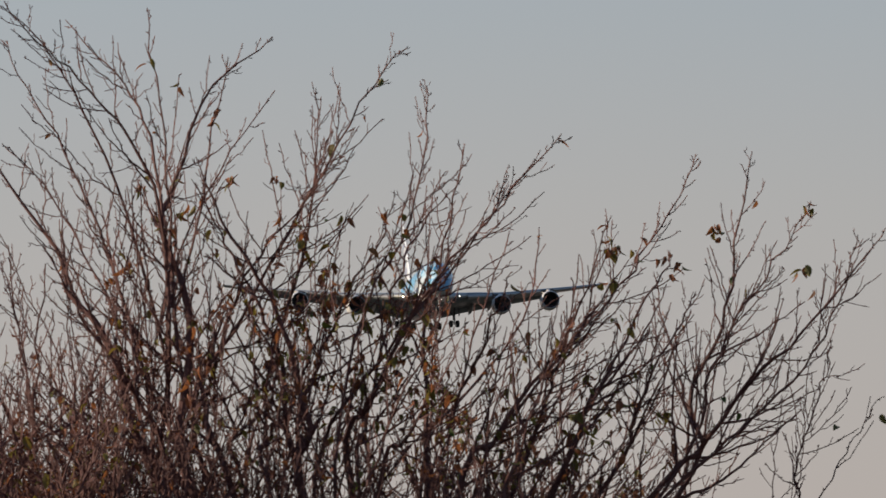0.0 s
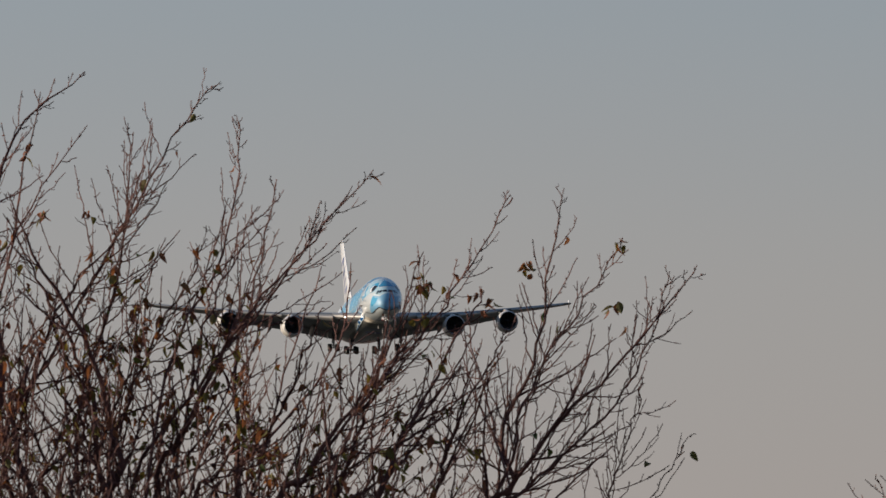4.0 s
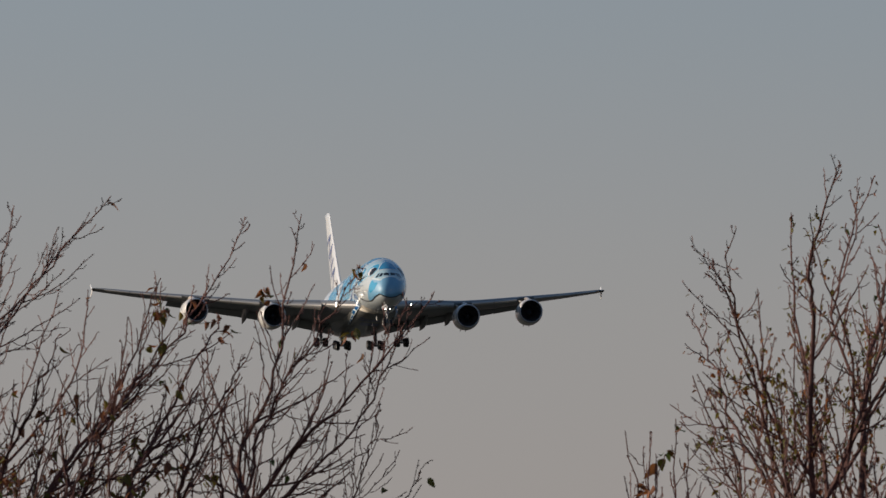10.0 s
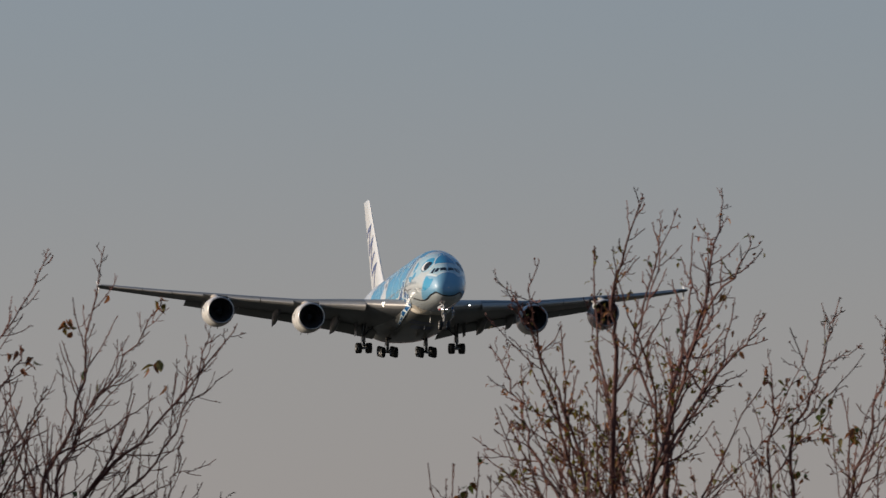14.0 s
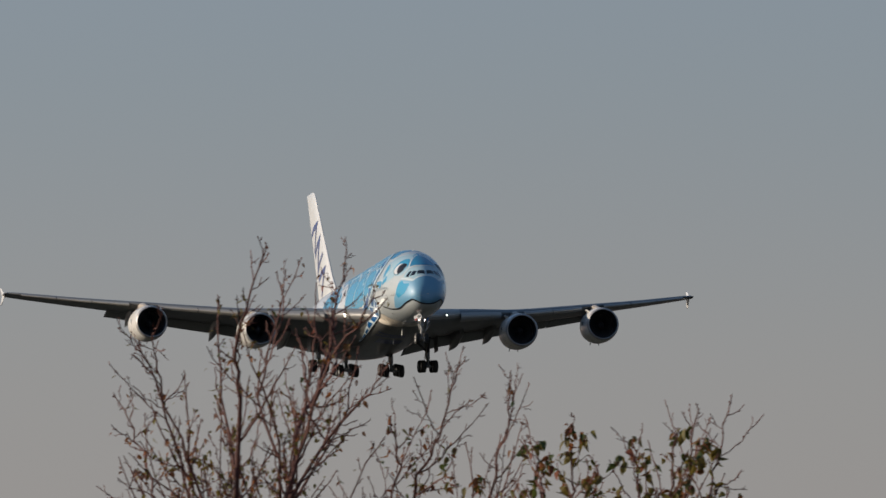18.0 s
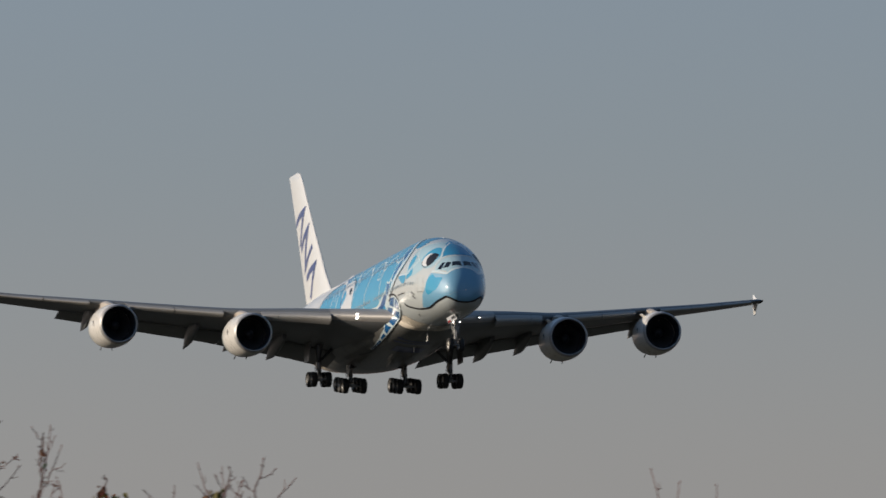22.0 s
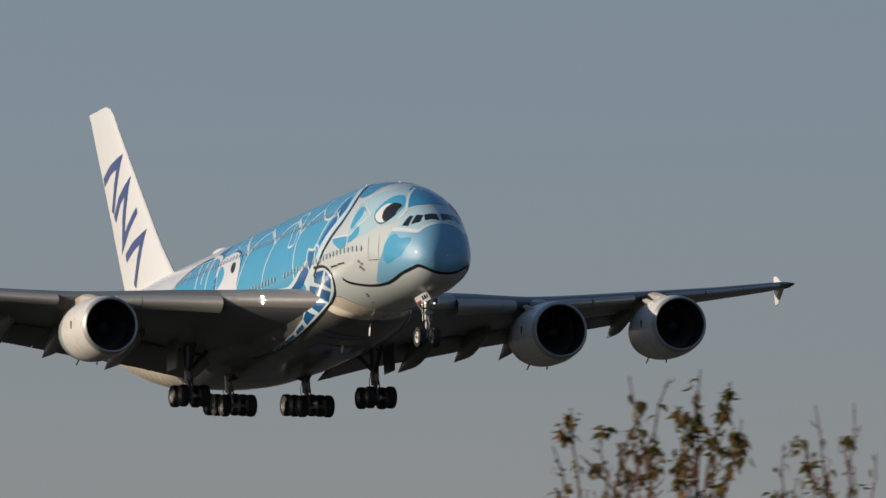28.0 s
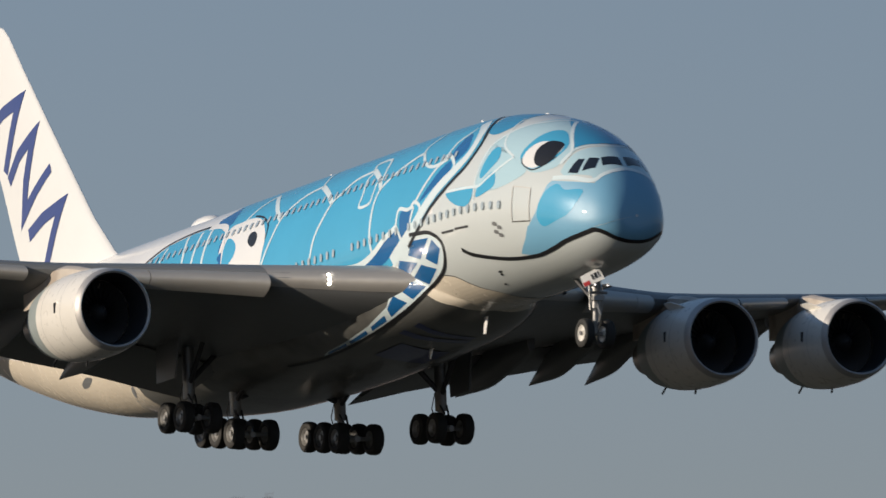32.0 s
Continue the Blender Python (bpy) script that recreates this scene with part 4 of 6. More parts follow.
# lattice on the wing root: deep blue cells on white with a dark rim
RIM = [(12.97, -8.0), (12.0, -17.0), (12.25, -29.0), (13.3, -38.5), (15.51, -46.5), (18.43, -51.0), (22.72, -55.0)]
fill(LINE, [(14.7, -7.0)] + RIM + [(25.46, -54.8), (24.6, -52.4), (22.4, -50.7), (19.79, -47.2), (17.65, -41.9), (17.0, -36.0), (17.03, -26.0), (16.4, -16.0)], 2, "paint_area", rounded=False, label="white ground of the lattice panel", cell=0.15)
for pts in ([(14.75, -9.5), (15.5, -18.0), (14.45, -23.5), (13.15, -11.0)], [(12.85, -13.0), (13.96, -24.0), (13.15, -31.0), (12.3, -21.0)], [(16.45, -19.5), (16.96, -26.0), (16.14, -32.0), (14.85, -25.0)],
            [(14.6, -27.0), (15.78, -34.0), (14.9, -42.5), (13.4, -33.5)], [(17.0, -28.0), (16.32, -33.0), (16.84, -36.0)], [(15.91, -35.0), (16.36, -38.5), (15.9, -45.0), (15.14, -42.5)],
            [(16.95, -38.0), (17.7, -43.0), (17.82, -48.0), (16.33, -45.0)], [(18.15, -45.4), (19.67, -48.2), (19.91, -50.8), (18.34, -49.0)], [(20.26, -49.0), (22.27, -51.5), (22.48, -53.5), (20.48, -51.7)], [(22.67, -51.9), (24.7, -53.2), (24.95, -54.6), (22.88, -53.9)]):
    fill(DEEP, pts, 4, "lattice_cell", rounded=False, label="deep blue painted cell", cell=0.15)
stroke(BLACK, [(15.0, -5.0), (14.4, -5.5)] + RIM + [(26.4, -56.0), (28.82, -52.5)], 0.17, 8)
# cream painted underside ahead of the belly fairing and under the tail
fill(CREAM, [(13.5, -38.6), (12.3, -43.5), (11.3, -57.5), (10.41, -70.2), (10.1, -90.0), (13.9, -90.0), (14.3, -64.0), (15.2, -46.5)], 1, "paint_area", rounded=False, label="cream painted underside", cell=0.15)
fill(CREAM, [(44.0, -90.0), (44.0, -34.0), (50.0, -24.0), (57.0, -18.0), (64.0, -20.0), (68.5, -40.0), (69.5, -90.0)], 1, "paint_area", rounded=False, label="cream painted underside", cell=0.5)
# outflow valves under the tail
for a, th in ((52.0, -34.0), (46.0, -43.0)):
    fill(GREYWING, [(a - 0.9, th + 3), (a - 0.3, th + 5), (a + 0.6, th), (a + 0.8, th - 5), (a + 0.1, th - 4)], 2, "outflow_valve", label="grey outflow valve flap")
# thin seams, entry door, small marks as bars
stroke(DARKSTEEL, [(13.5, -38.6), (12.3, -43.5), (11.3, -57.5), (10.41, -70.2), (10.1, -90.0)], 0.05, 3)
for pts in ([(5.41, 12.8), (4.24, 13.3), (4.34, -11.7), (5.54, -12.8)],):
    for i in range(4):
        # bottom stroke is darker: the shade of the door's lip, painted
        stroke(SEAM if i != 2 else SHADE_GREY, [pts[i], pts[(i + 1) % 4]], 0.05, 6, "door_seam")
for a0, a1 in ((11.75, 10.6), (10.46, 9.2)):
    fill(DARKSTEEL, [(a0, -10.2), (a1, -10.7), (a1, -12.3), (a0, -11.8)], 5, "marking_bar", rounded=False)
for a, t in ((7.04, -11.5), (6.71, -14.5), (7.04, -17.6), (6.75, -20.6)):
    fill(GREYWING, [(a, t), (a - 0.25, t - 1), (a - 0.2, t - 3.4), (a + 0.08, t - 2.4)], 5, "marking_bar")


# small dark probes low on the nose
for a, th, w in ((8.54, -50.3, 0.17), (8.62, -53.0, 0.13), (9.23, -62.5, 0.13)):
    fill(BLACK, [(a - w, th + 0.6), (a, th + 1.3), (a + w, th), (a, th - 1.0)], 4, "probe_plate", cell=0.2)


# cockpit glazing: three panes each side
for pts in ([(2.41, 34), (2.28, 50), (2.04, 54), (1.93, 38)], [(1.81, 42), (1.93, 58), (1.6, 66), (1.4, 54)], [(1.6, 68), (1.4, 87), (0.96, 87), (1.26, 62.5)]):
    fill(GLASS, pts, 6, "cockpit_window", rounded=False, label="dark cockpit window pane", cell=0.12)


def cabin_windows():
    v, f = [(0, 0, 0.012)], []
    for k in range(14):
        a = 2 * math.pi * k / 14
        v.append((0.12 * math.copysign(abs(math.cos(a)) ** 0.8, math.cos(a)), 0.185 * math.copysign(abs(math.sin(a)) ** 0.8, math.sin(a)), 0))
    for k in range(14):
        f.append((0, 1 + k, 1 + (k + 1) % 14))
    me = bpy.data.meshes.new("cabin_window")
    me.from_pydata(v, [], f)
    me.materials.append(PANE)
    for th, start, end in ((0.6, 6.4, 46.5), (36.8, 11.4, 45.0)):
        a = start
        while a < end:
            if not (15.2 < a < 15.9 or 21.2 < a < 22.9) or th > 30:
                for sd in (0, 1):
                    t = 180 - th if sd else th
                    p = skin(a, t, 0.06)
                    fwd = (skin(a - 0.1, t, 0.06) - p).normalized()
                    up = (skin(a, t + (0.5 if not sd else -0.5), 0.06) - p).normalized()
                    out = fwd.cross(up).normalized()
                    ob = new("cabin_window", me)
                    ob.parent = fuselage
                    if out.dot(Vector((0, p.y, 0))) < 0:
                        fwd, out = -fwd, -out
                    ob.matrix_basis = Matrix.Translation(p) @ Matrix((fwd, out.cross(fwd), out)).transposed().to_4x4()
            a += 0.66


cabin_windows()

# aerials, satellite dome, rear skid and small probes
for aft, th, h in ((14.6, 90, 0.3), (30.6, 90, 0.3), (8.1, 90, 0.12), (20.5, -90, 0.5), (14.5, -88, 0.75)):
    p = hull(aft, th)
    if th < 0:
        p.z -= 0.75 if aft > 16 else 0.25
    sgn = 1 if th > 0 else -1
    s = Shape()
    rows = []
    for i in range(4):
        u = i / 3
        c = 0.42 * (1 - 0.45 * u)
        rows.append([(p.x - u * 0.22 + c * q, p.y + w, p.z + sgn * (h * u - 0.05)) for q, w in ((0.5, 0), (0.15, 0.045), (-0.5, 0), (0.15, -0.045))])
    s.grid(rows, closed=True, cap=True)
    s.add("blade_aerial", WHITE, fuselage, "small white blade aerial")
s = Shape()
rows = []
for i in range(13):
    u = -1 + i / 6
    r = max(0.02, (1 - abs(u) ** 2.4) ** 0.6)
    rows.append([(35 - 44.4 - u * 1.4, 0.65 * r * math.cos(2 * math.pi * k / 20), 4.1 + 0.52 * r * math.sin(2 * math.pi * k / 20)) for k in range(20)])
s.grid(rows, closed=True, cap=True)
s.add("satellite_dome", WHITE, fuselage, "white satellite dome on the roof")

# dark slanted shapes on the belly
for a, y0, y1, w, sk in ((16.9, -2.3, 0.9, 0.5, 0.9), (18.2, -2.4, 1.0, 0.6, 0.2), (20.0, -1.7, 1.3, 2.9, 1.3)):
    pts = [(35 - a, y0), (35 - a - sk, y1), (35 - a - sk - w, y1), (35 - a - w, y0)]
    v = []
    for i in range(5):
        for j in range(5):
            u, k = i / 4, j / 4
            x = (pts[0][0] * (1 - u) + pts[1][0] * u) * (1 - k) + (pts[3][0] * (1 - u) + pts[2][0] * u) * k
            y = y0 * (1 - u) + y1 * u
            hit = SKIN.ray_cast(Vector((x, y, -9)), Vector((0, 0, 1)))[0]
            v.append(hit - Vector((0, 0, 0.03)))
    skin_part("paint_patch", v, [(i * 5 + j, i * 5 + j + 1, i * 5 + j + 6, i * 5 + j + 5) for i in range(4) for j in range(4)], NAVY, "dark painted shape under the belly")


# tail fin: navy slanted strokes as plain shapes, on both faces
def fin_half(aft, z):
    for i in range(len(FIN) - 1):
        a, b = FIN[i], FIN[i + 1]
        if a[0] <= z <= b[0]:
            u = (z - a[0]) / (b[0] - a[0])
            le, te, t = (a[k] + (b[k] - a[k]) * u for k in (1, 2, 3))
            c = min(1, max(0, (aft - le) / (te - le)))
            return 5 * (0.2969 * math.sqrt(c) - 0.126 * c - 0.3516 * c * c + 0.2843 * c**3 - 0.1036 * c**4) * t
    return 0.05


def fin_stroke(pts, widths):
    """A bent navy stripe with mitred corners, laid on both faces of the fin."""
    pts = [Vector(q) for q in pts]
    ways = [(q - p).normalized() for p, q in zip(pts[:-1], pts[1:])]
    ends = []
    for i, p in enumerate(pts):
        before, after = ways[max(0, i - 1)], ways[min(i, len(ways) - 1)]
        w = (widths[max(0, i - 1)] + widths[min(i, len(widths) - 1)]) / 4
        n = Vector((-before.y, before.x)) + Vector((-after.y, after.x))
        n = n / max(0.3, n.length_squared / 2)
        ends.append((p + n * w, p - n * w))
    for sd in (-1, 1):
        v, f = [], []
        n = 10
        for (a0, b0), (a1, b1) in zip(ends[:-1], ends[1:]):
            base = len(v)
            for i in range(n + 1):
                u = i / n
                for k in (0, 0.25, 0.5, 0.75, 1):
                    q = a0.lerp(a1, u).lerp(b0.lerp(b1, u), k)
                    v.append((35 - q.x, sd * (fin_half(q.x, q.y) + 0.02), q.y))
            for i in range(n):
                for k in range(4):
                    b = base + i * 5 + k
                    f.append((b, b + 1, b + 6, b + 5))
        part("fin_stripe", v, f, NAVY, fin, "navy slanted stripe shape")


fin_stroke([(69.4, 12.45), (67.6, 13.05), (65.55, 13.35), (66.45, 11.95), (67.45, 10.15)], [0.62, 0.62, 0.68, 0.6])
fin_stroke([(67.0, 9.65), (65.7, 10.7), (63.85, 11.45), (64.8, 9.35), (65.15, 7.75), (63.7, 8.65), (61.85, 9.55)], [0.62, 0.62, 0.75, 0.7, 0.55, 0.5])
fin_stroke([(64.6, 6.7), (62.75, 7.25), (60.55, 7.6), (61.55, 6.25), (62.7, 4.6)], [0.62, 0.62, 0.68, 0.6])

# ---- trees ----
def spot(az, el, dist):
    a = radians(az)
    return Vector((dist * math.sin(a), dist * math.cos(a), EYE.z + dist * math.tan(radians(el))))


def leaf_mesh(name, length, width, curl, mat):
    """A curled leaf with a folded midrib."""
    v, f = [], []
    n = 6
    for i in range(n + 1):
        u = i / n
        w = width * math.sin(math.pi * min(1, u * 0.93 + 0.05)) ** 0.8 * (1 - 0.35 * u)
        z = -curl * u * u * length
        for k in (-1, 0, 1):
            v.append((k * w * 0.5, u * length, z + abs(k) * w * 0.22))
    for i in range(n):
        for k in range(2):
            a = i * 3 + k
            f.append((a, a + 1, a + 4, a + 3))
    me = bpy.data.meshes.new(name)
    me.from_pydata(v, [], f)
    me.materials.append(mat)
    me.polygons.foreach_set("use_smooth", [True] * len(me.polygons))
    return me


LEAVES = [leaf_mesh("leaf", 0.085, 0.06, 0.5, LEAF_BROWN), leaf_mesh("leaf", 0.07, 0.045, 0.9, LEAF_BROWN), leaf_mesh("leaf", 0.09, 0.066, 0.35, LEAF_OLIVE), leaf_mesh("leaf", 0.075, 0.04, 0.7, LEAF_OLIVE), leaf_mesh("leaf", 0.08, 0.06, 0.5, LEAF_GREEN)]


class Tree:
    """A bare tree: limbs rise from a fork to given crown points and carry side shoots, spurs and the last leaves."""

    def __init__(self, name, az, dist, fork_el, label, seed, leaves=60, olive=0.3, spur=1.0, density=1.0, thick=1.0, leaf_size=1.0):
        self.rng = random.Random(seed)
        self.az, self.dist = az, dist
        self.fork = spot(az, fork_el, dist)
        self.root = tagged(empty(name), label, "tree", "garden trees before the approach path")
        base = Vector((self.fork.x, self.fork.y, 0))
        self.root.location = base
        self.base = base
        self.mains = []
        self.sites, self.spur, self.density, self.thick = [], spur, density, thick
        self.leaves, self.olive, self.leaf_size = leaves, olive, leaf_size
        s = Shape()
        pts = [base + (self.fork - base) * u + Vector((0.05 * math.sin(u * 5 + seed), 0.05 * math.cos(u * 4), 0)) * (1 - u) * u * 4 - base for u in (0, 0.08, 0.25, 0.5, 0.75, 1.0, 1.06)]
        s.tube(pts, [0.24 * thick, 0.17 * thick, 0.14 * thick, 0.125 * thick, 0.115 * thick, 0.10 * thick, 0.05 * thick], 14)
        s.add("trunk", BARK, self.root, "rough brown trunk")

    def grow(self, s, a, b, r0, level, bow=None, route=None):
        """One stem from a to b, by a route if given, with its shoots, into the shape s."""
        rng = self.rng
        way = b - a
        length = way.length
        n = max(3, min(22, int(length / (0.15 if level == 0 else 0.075)) + 2))
        if route:
            n = max(n, 3 * len(route))
        side = way.orthogonal().normalized()
        side.rotate(Matrix.Rotation(rng.uniform(0, 6.28), 3, way.normalized()))
        other = way.normalized().cross(side)
        wob = length * (0.012 if route else 0.03 if level == 0 else 0.04)
        ph, ph2 = rng.uniform(0, 6), rng.uniform(0, 6)
        pts, radii = [], []
        tip = 0.0028 if level < 2 else 0.0022
        for i in range(n + 1):
            u = i / n
            if route:
                x = u * (len(route) - 1)
                k = min(len(route) - 2, int(x))
                g = [route[min(max(k + m, 0), len(route) - 1)] for m in (-1, 0, 1, 2)]
                w = x - k
                p = 0.5 * (2 * g[1] + (g[2] - g[0]) * w + (2 * g[0] - 5 * g[1] + 4 * g[2] - g[3]) * w * w + (3 * g[1] - g[0] - 3 * g[2] + g[3]) * w**3)
            else:
                p = a + way * u
            p = p + side * (wob * math.sin(u * 5.5 + ph) * u * (1 - 0.35 * u)) + other * (wob * 0.8 * math.sin(u * 8 + ph2) * u * (1 - u))
            if bow is not None:
                p = p + bow * (4 * u * (1 - u))
            if 0 < i < n:
                p = p + Vector((rng.gauss(0, 1), rng.gauss(0, 1), rng.gauss(0, 0.6))) * ((0.004 + 0.035 * length / n) if level == 0 else (0.003 + 0.004 * length / n))
                if level:
                    p = p + side * (0.0035 if i % 2 else -0.0035)
            pts.append(p)
            radii.append(max(tip, r0 * (1 - u) ** (1.1 if route else 0.95) + tip * u))
        s.tube([p - self.base for p in pts], radii, 8 if r0 > 0.02 else (5 if r0 > 0.007 else 3), cap=False)

        def at(u):
            x = u * n
            i = min(n - 1, int(x))
            return pts[i].lerp(pts[i + 1], x - i), (pts[i + 1] - pts[i]).normalized(), radii[i]

        if level == 0:
            count, lo = int((length * 6.8 + 3) * self.density), 0.16
        elif level == 1:
            count, lo = int((length * 9.5 + 1) * self.density), 0.12
        elif level == 2:
            count, lo = int(length * 11 * self.spur), 0.15
        else:
            count, lo = 0, 0
        turn = rng.uniform(0, 6.28)
        for k in range(count):
            u = lo + (0.98 - lo) * (k + rng.uniform(0.2, 0.8)) / count
            p, d, r = at(u)
            out = d.orthogonal().normalized()
            turn += 2.4 + rng.gauss(0, 0.5)
            out.rotate(Matrix.Rotation(turn, 3, d))
            if level == 0:
                ang = radians(rng.uniform(24, 46))
                ln = (0.045 + min(length, 3.0) * 0.33 * (1 - u) ** 0.95) * (rng.uniform(0.5, 1.2) if rng.random() < 0.55 else rng.uniform(0.12, 0.4))
            elif level == 1:
                ang = radians(rng.uniform(28, 52))
                ln = (0.025 + 0.45 * length * (1 - u)) * (rng.uniform(0.5, 1.15) if rng.random() < 0.55 else rng.uniform(0.1, 0.35))
            else:
                ang, ln = radians(rng.uniform(35, 62)), rng.uniform(0.015, 0.06)
            ln = min(ln, 1.0)
            q = p + (d * math.cos(ang) + out * math.sin(ang) + Vector((0, 0, 0.13))).normalized() * ln
            self.grow(s, p, q, max(0.0024, min(r * 0.66, 0.0024 + ln * 0.009)), level + 1, Vector((0, 0, -ln * rng.uniform(0.02, 0.11))))
        # buds and short spurs roughen the shoots
        number = int(length * (19 if level else 8) * self.spur)
        for k in range(number):
            u = (0.1 if level else 0.4) + (0.9 if level else 0.6) * (k + rng.random()) / number
            p, d, r = at(min(u, 1))
            out = d.orthogonal().normalized()
            out.rotate(Matrix.Rotation(rng.uniform(0, 6.28), 3, d))
            q = p + (out + d * rng.uniform(0.4, 1.3)).normalized() * rng.uniform(0.007, 0.02)
            s.tube([p - self.base, (p.lerp(q, 0.7)) - self.base, q - self.base], [0.0022, 0.0042, 0.0014], 3, cap=False)
        if level:
            self.sites.append((at(rng.uniform(0.4, 1))[0], way.normalized()))
        return pts, radii

    def limb(self, az, el, r, stem=False, lean=0.8):
        """One limb to a crown point (az, el): a stem rises from the fork, others branch from a limb that leans the same way."""
        rng = self.rng
        tip = spot(az, el, self.dist + rng.uniform(-1.1, 1.1))
        a, r0 = self.base.lerp(self.fork, rng.uniform(0.88, 1.0)), r
        if not stem:
            places = []
            for line, radii in self.mains:
                for k in range(1, int(len(line) * 0.72)):
                    d = tip - line[k]
                    if d.z > 0.5 and math.hypot(d.x, d.y) < lean * d.z:
                        places.append((line[k], radii[k], d.length))
            places.sort(key=lambda q: q[2])
            if places:
                a, thick, _ = rng.choice(places[:max(4, len(places) // 4)])
                a, r0 = a.copy(), min(r, thick * 0.85)
        flat = Vector((tip.x - a.x, tip.y - a.y, 0))
        bow = flat * (rng.uniform(0.02, 0.14) * (1 if rng.random() < 0.7 else -1)) + Vector((rng.uniform(-0.09, 0.09), 0, -0.03 * flat.length))
        s = Shape()
        self.mains.append(self.grow(s, a, tip, r0 * self.thick * rng.uniform(0.85, 1.1), 0, bow))
        s.add("limb", TWIG, self.root)

    def lead(self, places, r, twigs=1.0):
        """A leading limb through crown points (az, el); it starts at the fork when its first point is low, else at the nearest limb."""
        rng = self.rng
        depth, drift = rng.uniform(-0.5, 0.5), rng.uniform(-0.25, 0.25)
        route = [spot(az, el, self.dist + depth + drift * k) for k, (az, el) in enumerate(places)]
        if places[0][1] < 3.0 or not self.mains:
            route.insert(0, self.base.lerp(self.fork, rng.uniform(0.9, 1.0)))
        else:
            near = min((p for line, _ in self.mains for p in line if p.z < route[0].z - 0.45), key=lambda p: (p - route[0]).length, default=self.fork)
            route.insert(0, near.copy())
        s = Shape()
        full, self.density = self.density, self.density * twigs
        self.mains.append(self.grow(s, route[0], route[-1], r * self.thick, 0, None, route))
        self.density = full
        s.add("limb", TWIG, self.root)

    def stems(self, tips, r=0.035):
        for az, el in tips:
            self.limb(az, el, r, True)

    def limbs(self, tips, r=0.024):
        for az, el in tips:
            self.limb(az, el, r)

    def fan(self, number, outline, centre, low, r=0.012, power=1.25, twigs=0.8):
        """Slender stems that rise side by side from below and spread away from a centre, ending below an outline of (az, el)."""
        rng = self.rng
        for _ in range(number):
            az = rng.uniform(outline[0][0], outline[-1][0])
            top = lerp_table(az, outline)[0]
            el = top - (top - low - 0.45) * rng.random() ** power
            start = centre + (az - centre) * rng.uniform(0.35, 0.8) + rng.gauss(0, 0.12)
            depth = self.dist + rng.uniform(-1.2, 1.2)
            foot = spot(start, low, depth)
            mid = spot(start + (az - start) * rng.uniform(0.3, 0.55), low + (el - low) * 0.5, depth)
            route = [self.base.lerp(self.fork, rng.uniform(0.85, 1.0)), foot, mid, spot(az, el, depth + rng.uniform(-0.3, 0.3))]
            s = Shape()
            full, self.density = self.density, self.density * twigs
            self.mains.append(self.grow(s, route[0], route[-1], r * self.thick * rng.uniform(0.6, 1.5), 0, None, route))
            self.density = full
            s.add("limb", TWIG, self.root)

    def dress(self, clusters=()):
        """The last leaves: some anywhere, the rest near the given crown points (az, el, reach, number), often two or three together."""
        rng = self.rng
        chosen = [rng.choice(self.sites) for _ in range(self.leaves)] if self.sites else []
        for az, el, reach, number in clusters:
            c = spot(az, el, self.dist)
            near = [q for q in self.sites if (Vector((q[0].x - c.x, 0, q[0].z - c.z))).length < reach] or [(c, Vector((0, 0, 1)))]
            some = [rng.choice(near) for _ in range(max(1, int(number * 0.6)))]
            chosen += [some[k % len(some)] for k in range(number)]
        joined = {}
        for k, (p, d) in enumerate(chosen):
            kind = rng.randint(0, 1) if rng.random() > self.olive else rng.randint(2, 4)
            q = p + Vector((rng.gauss(0, 0.016), rng.gauss(0, 0.016), rng.gauss(0, 0.016)))
            size = rng.uniform(0.6, 1.25) * self.leaf_size
            turn = Euler((rng.uniform(-2.6, 0.3), rng.uniform(-0.6, 0.6), rng.uniform(0, 6.28)))
            m = Matrix.LocRotScale(q - self.base, turn, (size, size, size))
            if k < 290:
                ob = new("leaf", LEAVES[kind])
                ob.parent = self.root
                ob.matrix_basis = m
            else:
                s = joined.setdefault(min(kind, 2) if kind > 1 else 0, Shape())
                start = len(s.v)
                s.v.extend(m @ v.co for v in LEAVES[kind].vertices)
                s.f.extend(tuple(start + i for i in f.vertices) for f in LEAVES[kind].polygons)
        for kind, s in joined.items():
            ob = s.add("small_leaves", LEAF_BROWN if kind == 0 else LEAF_OLIVE, self.root)
            tagged(ob, kind="stuff")


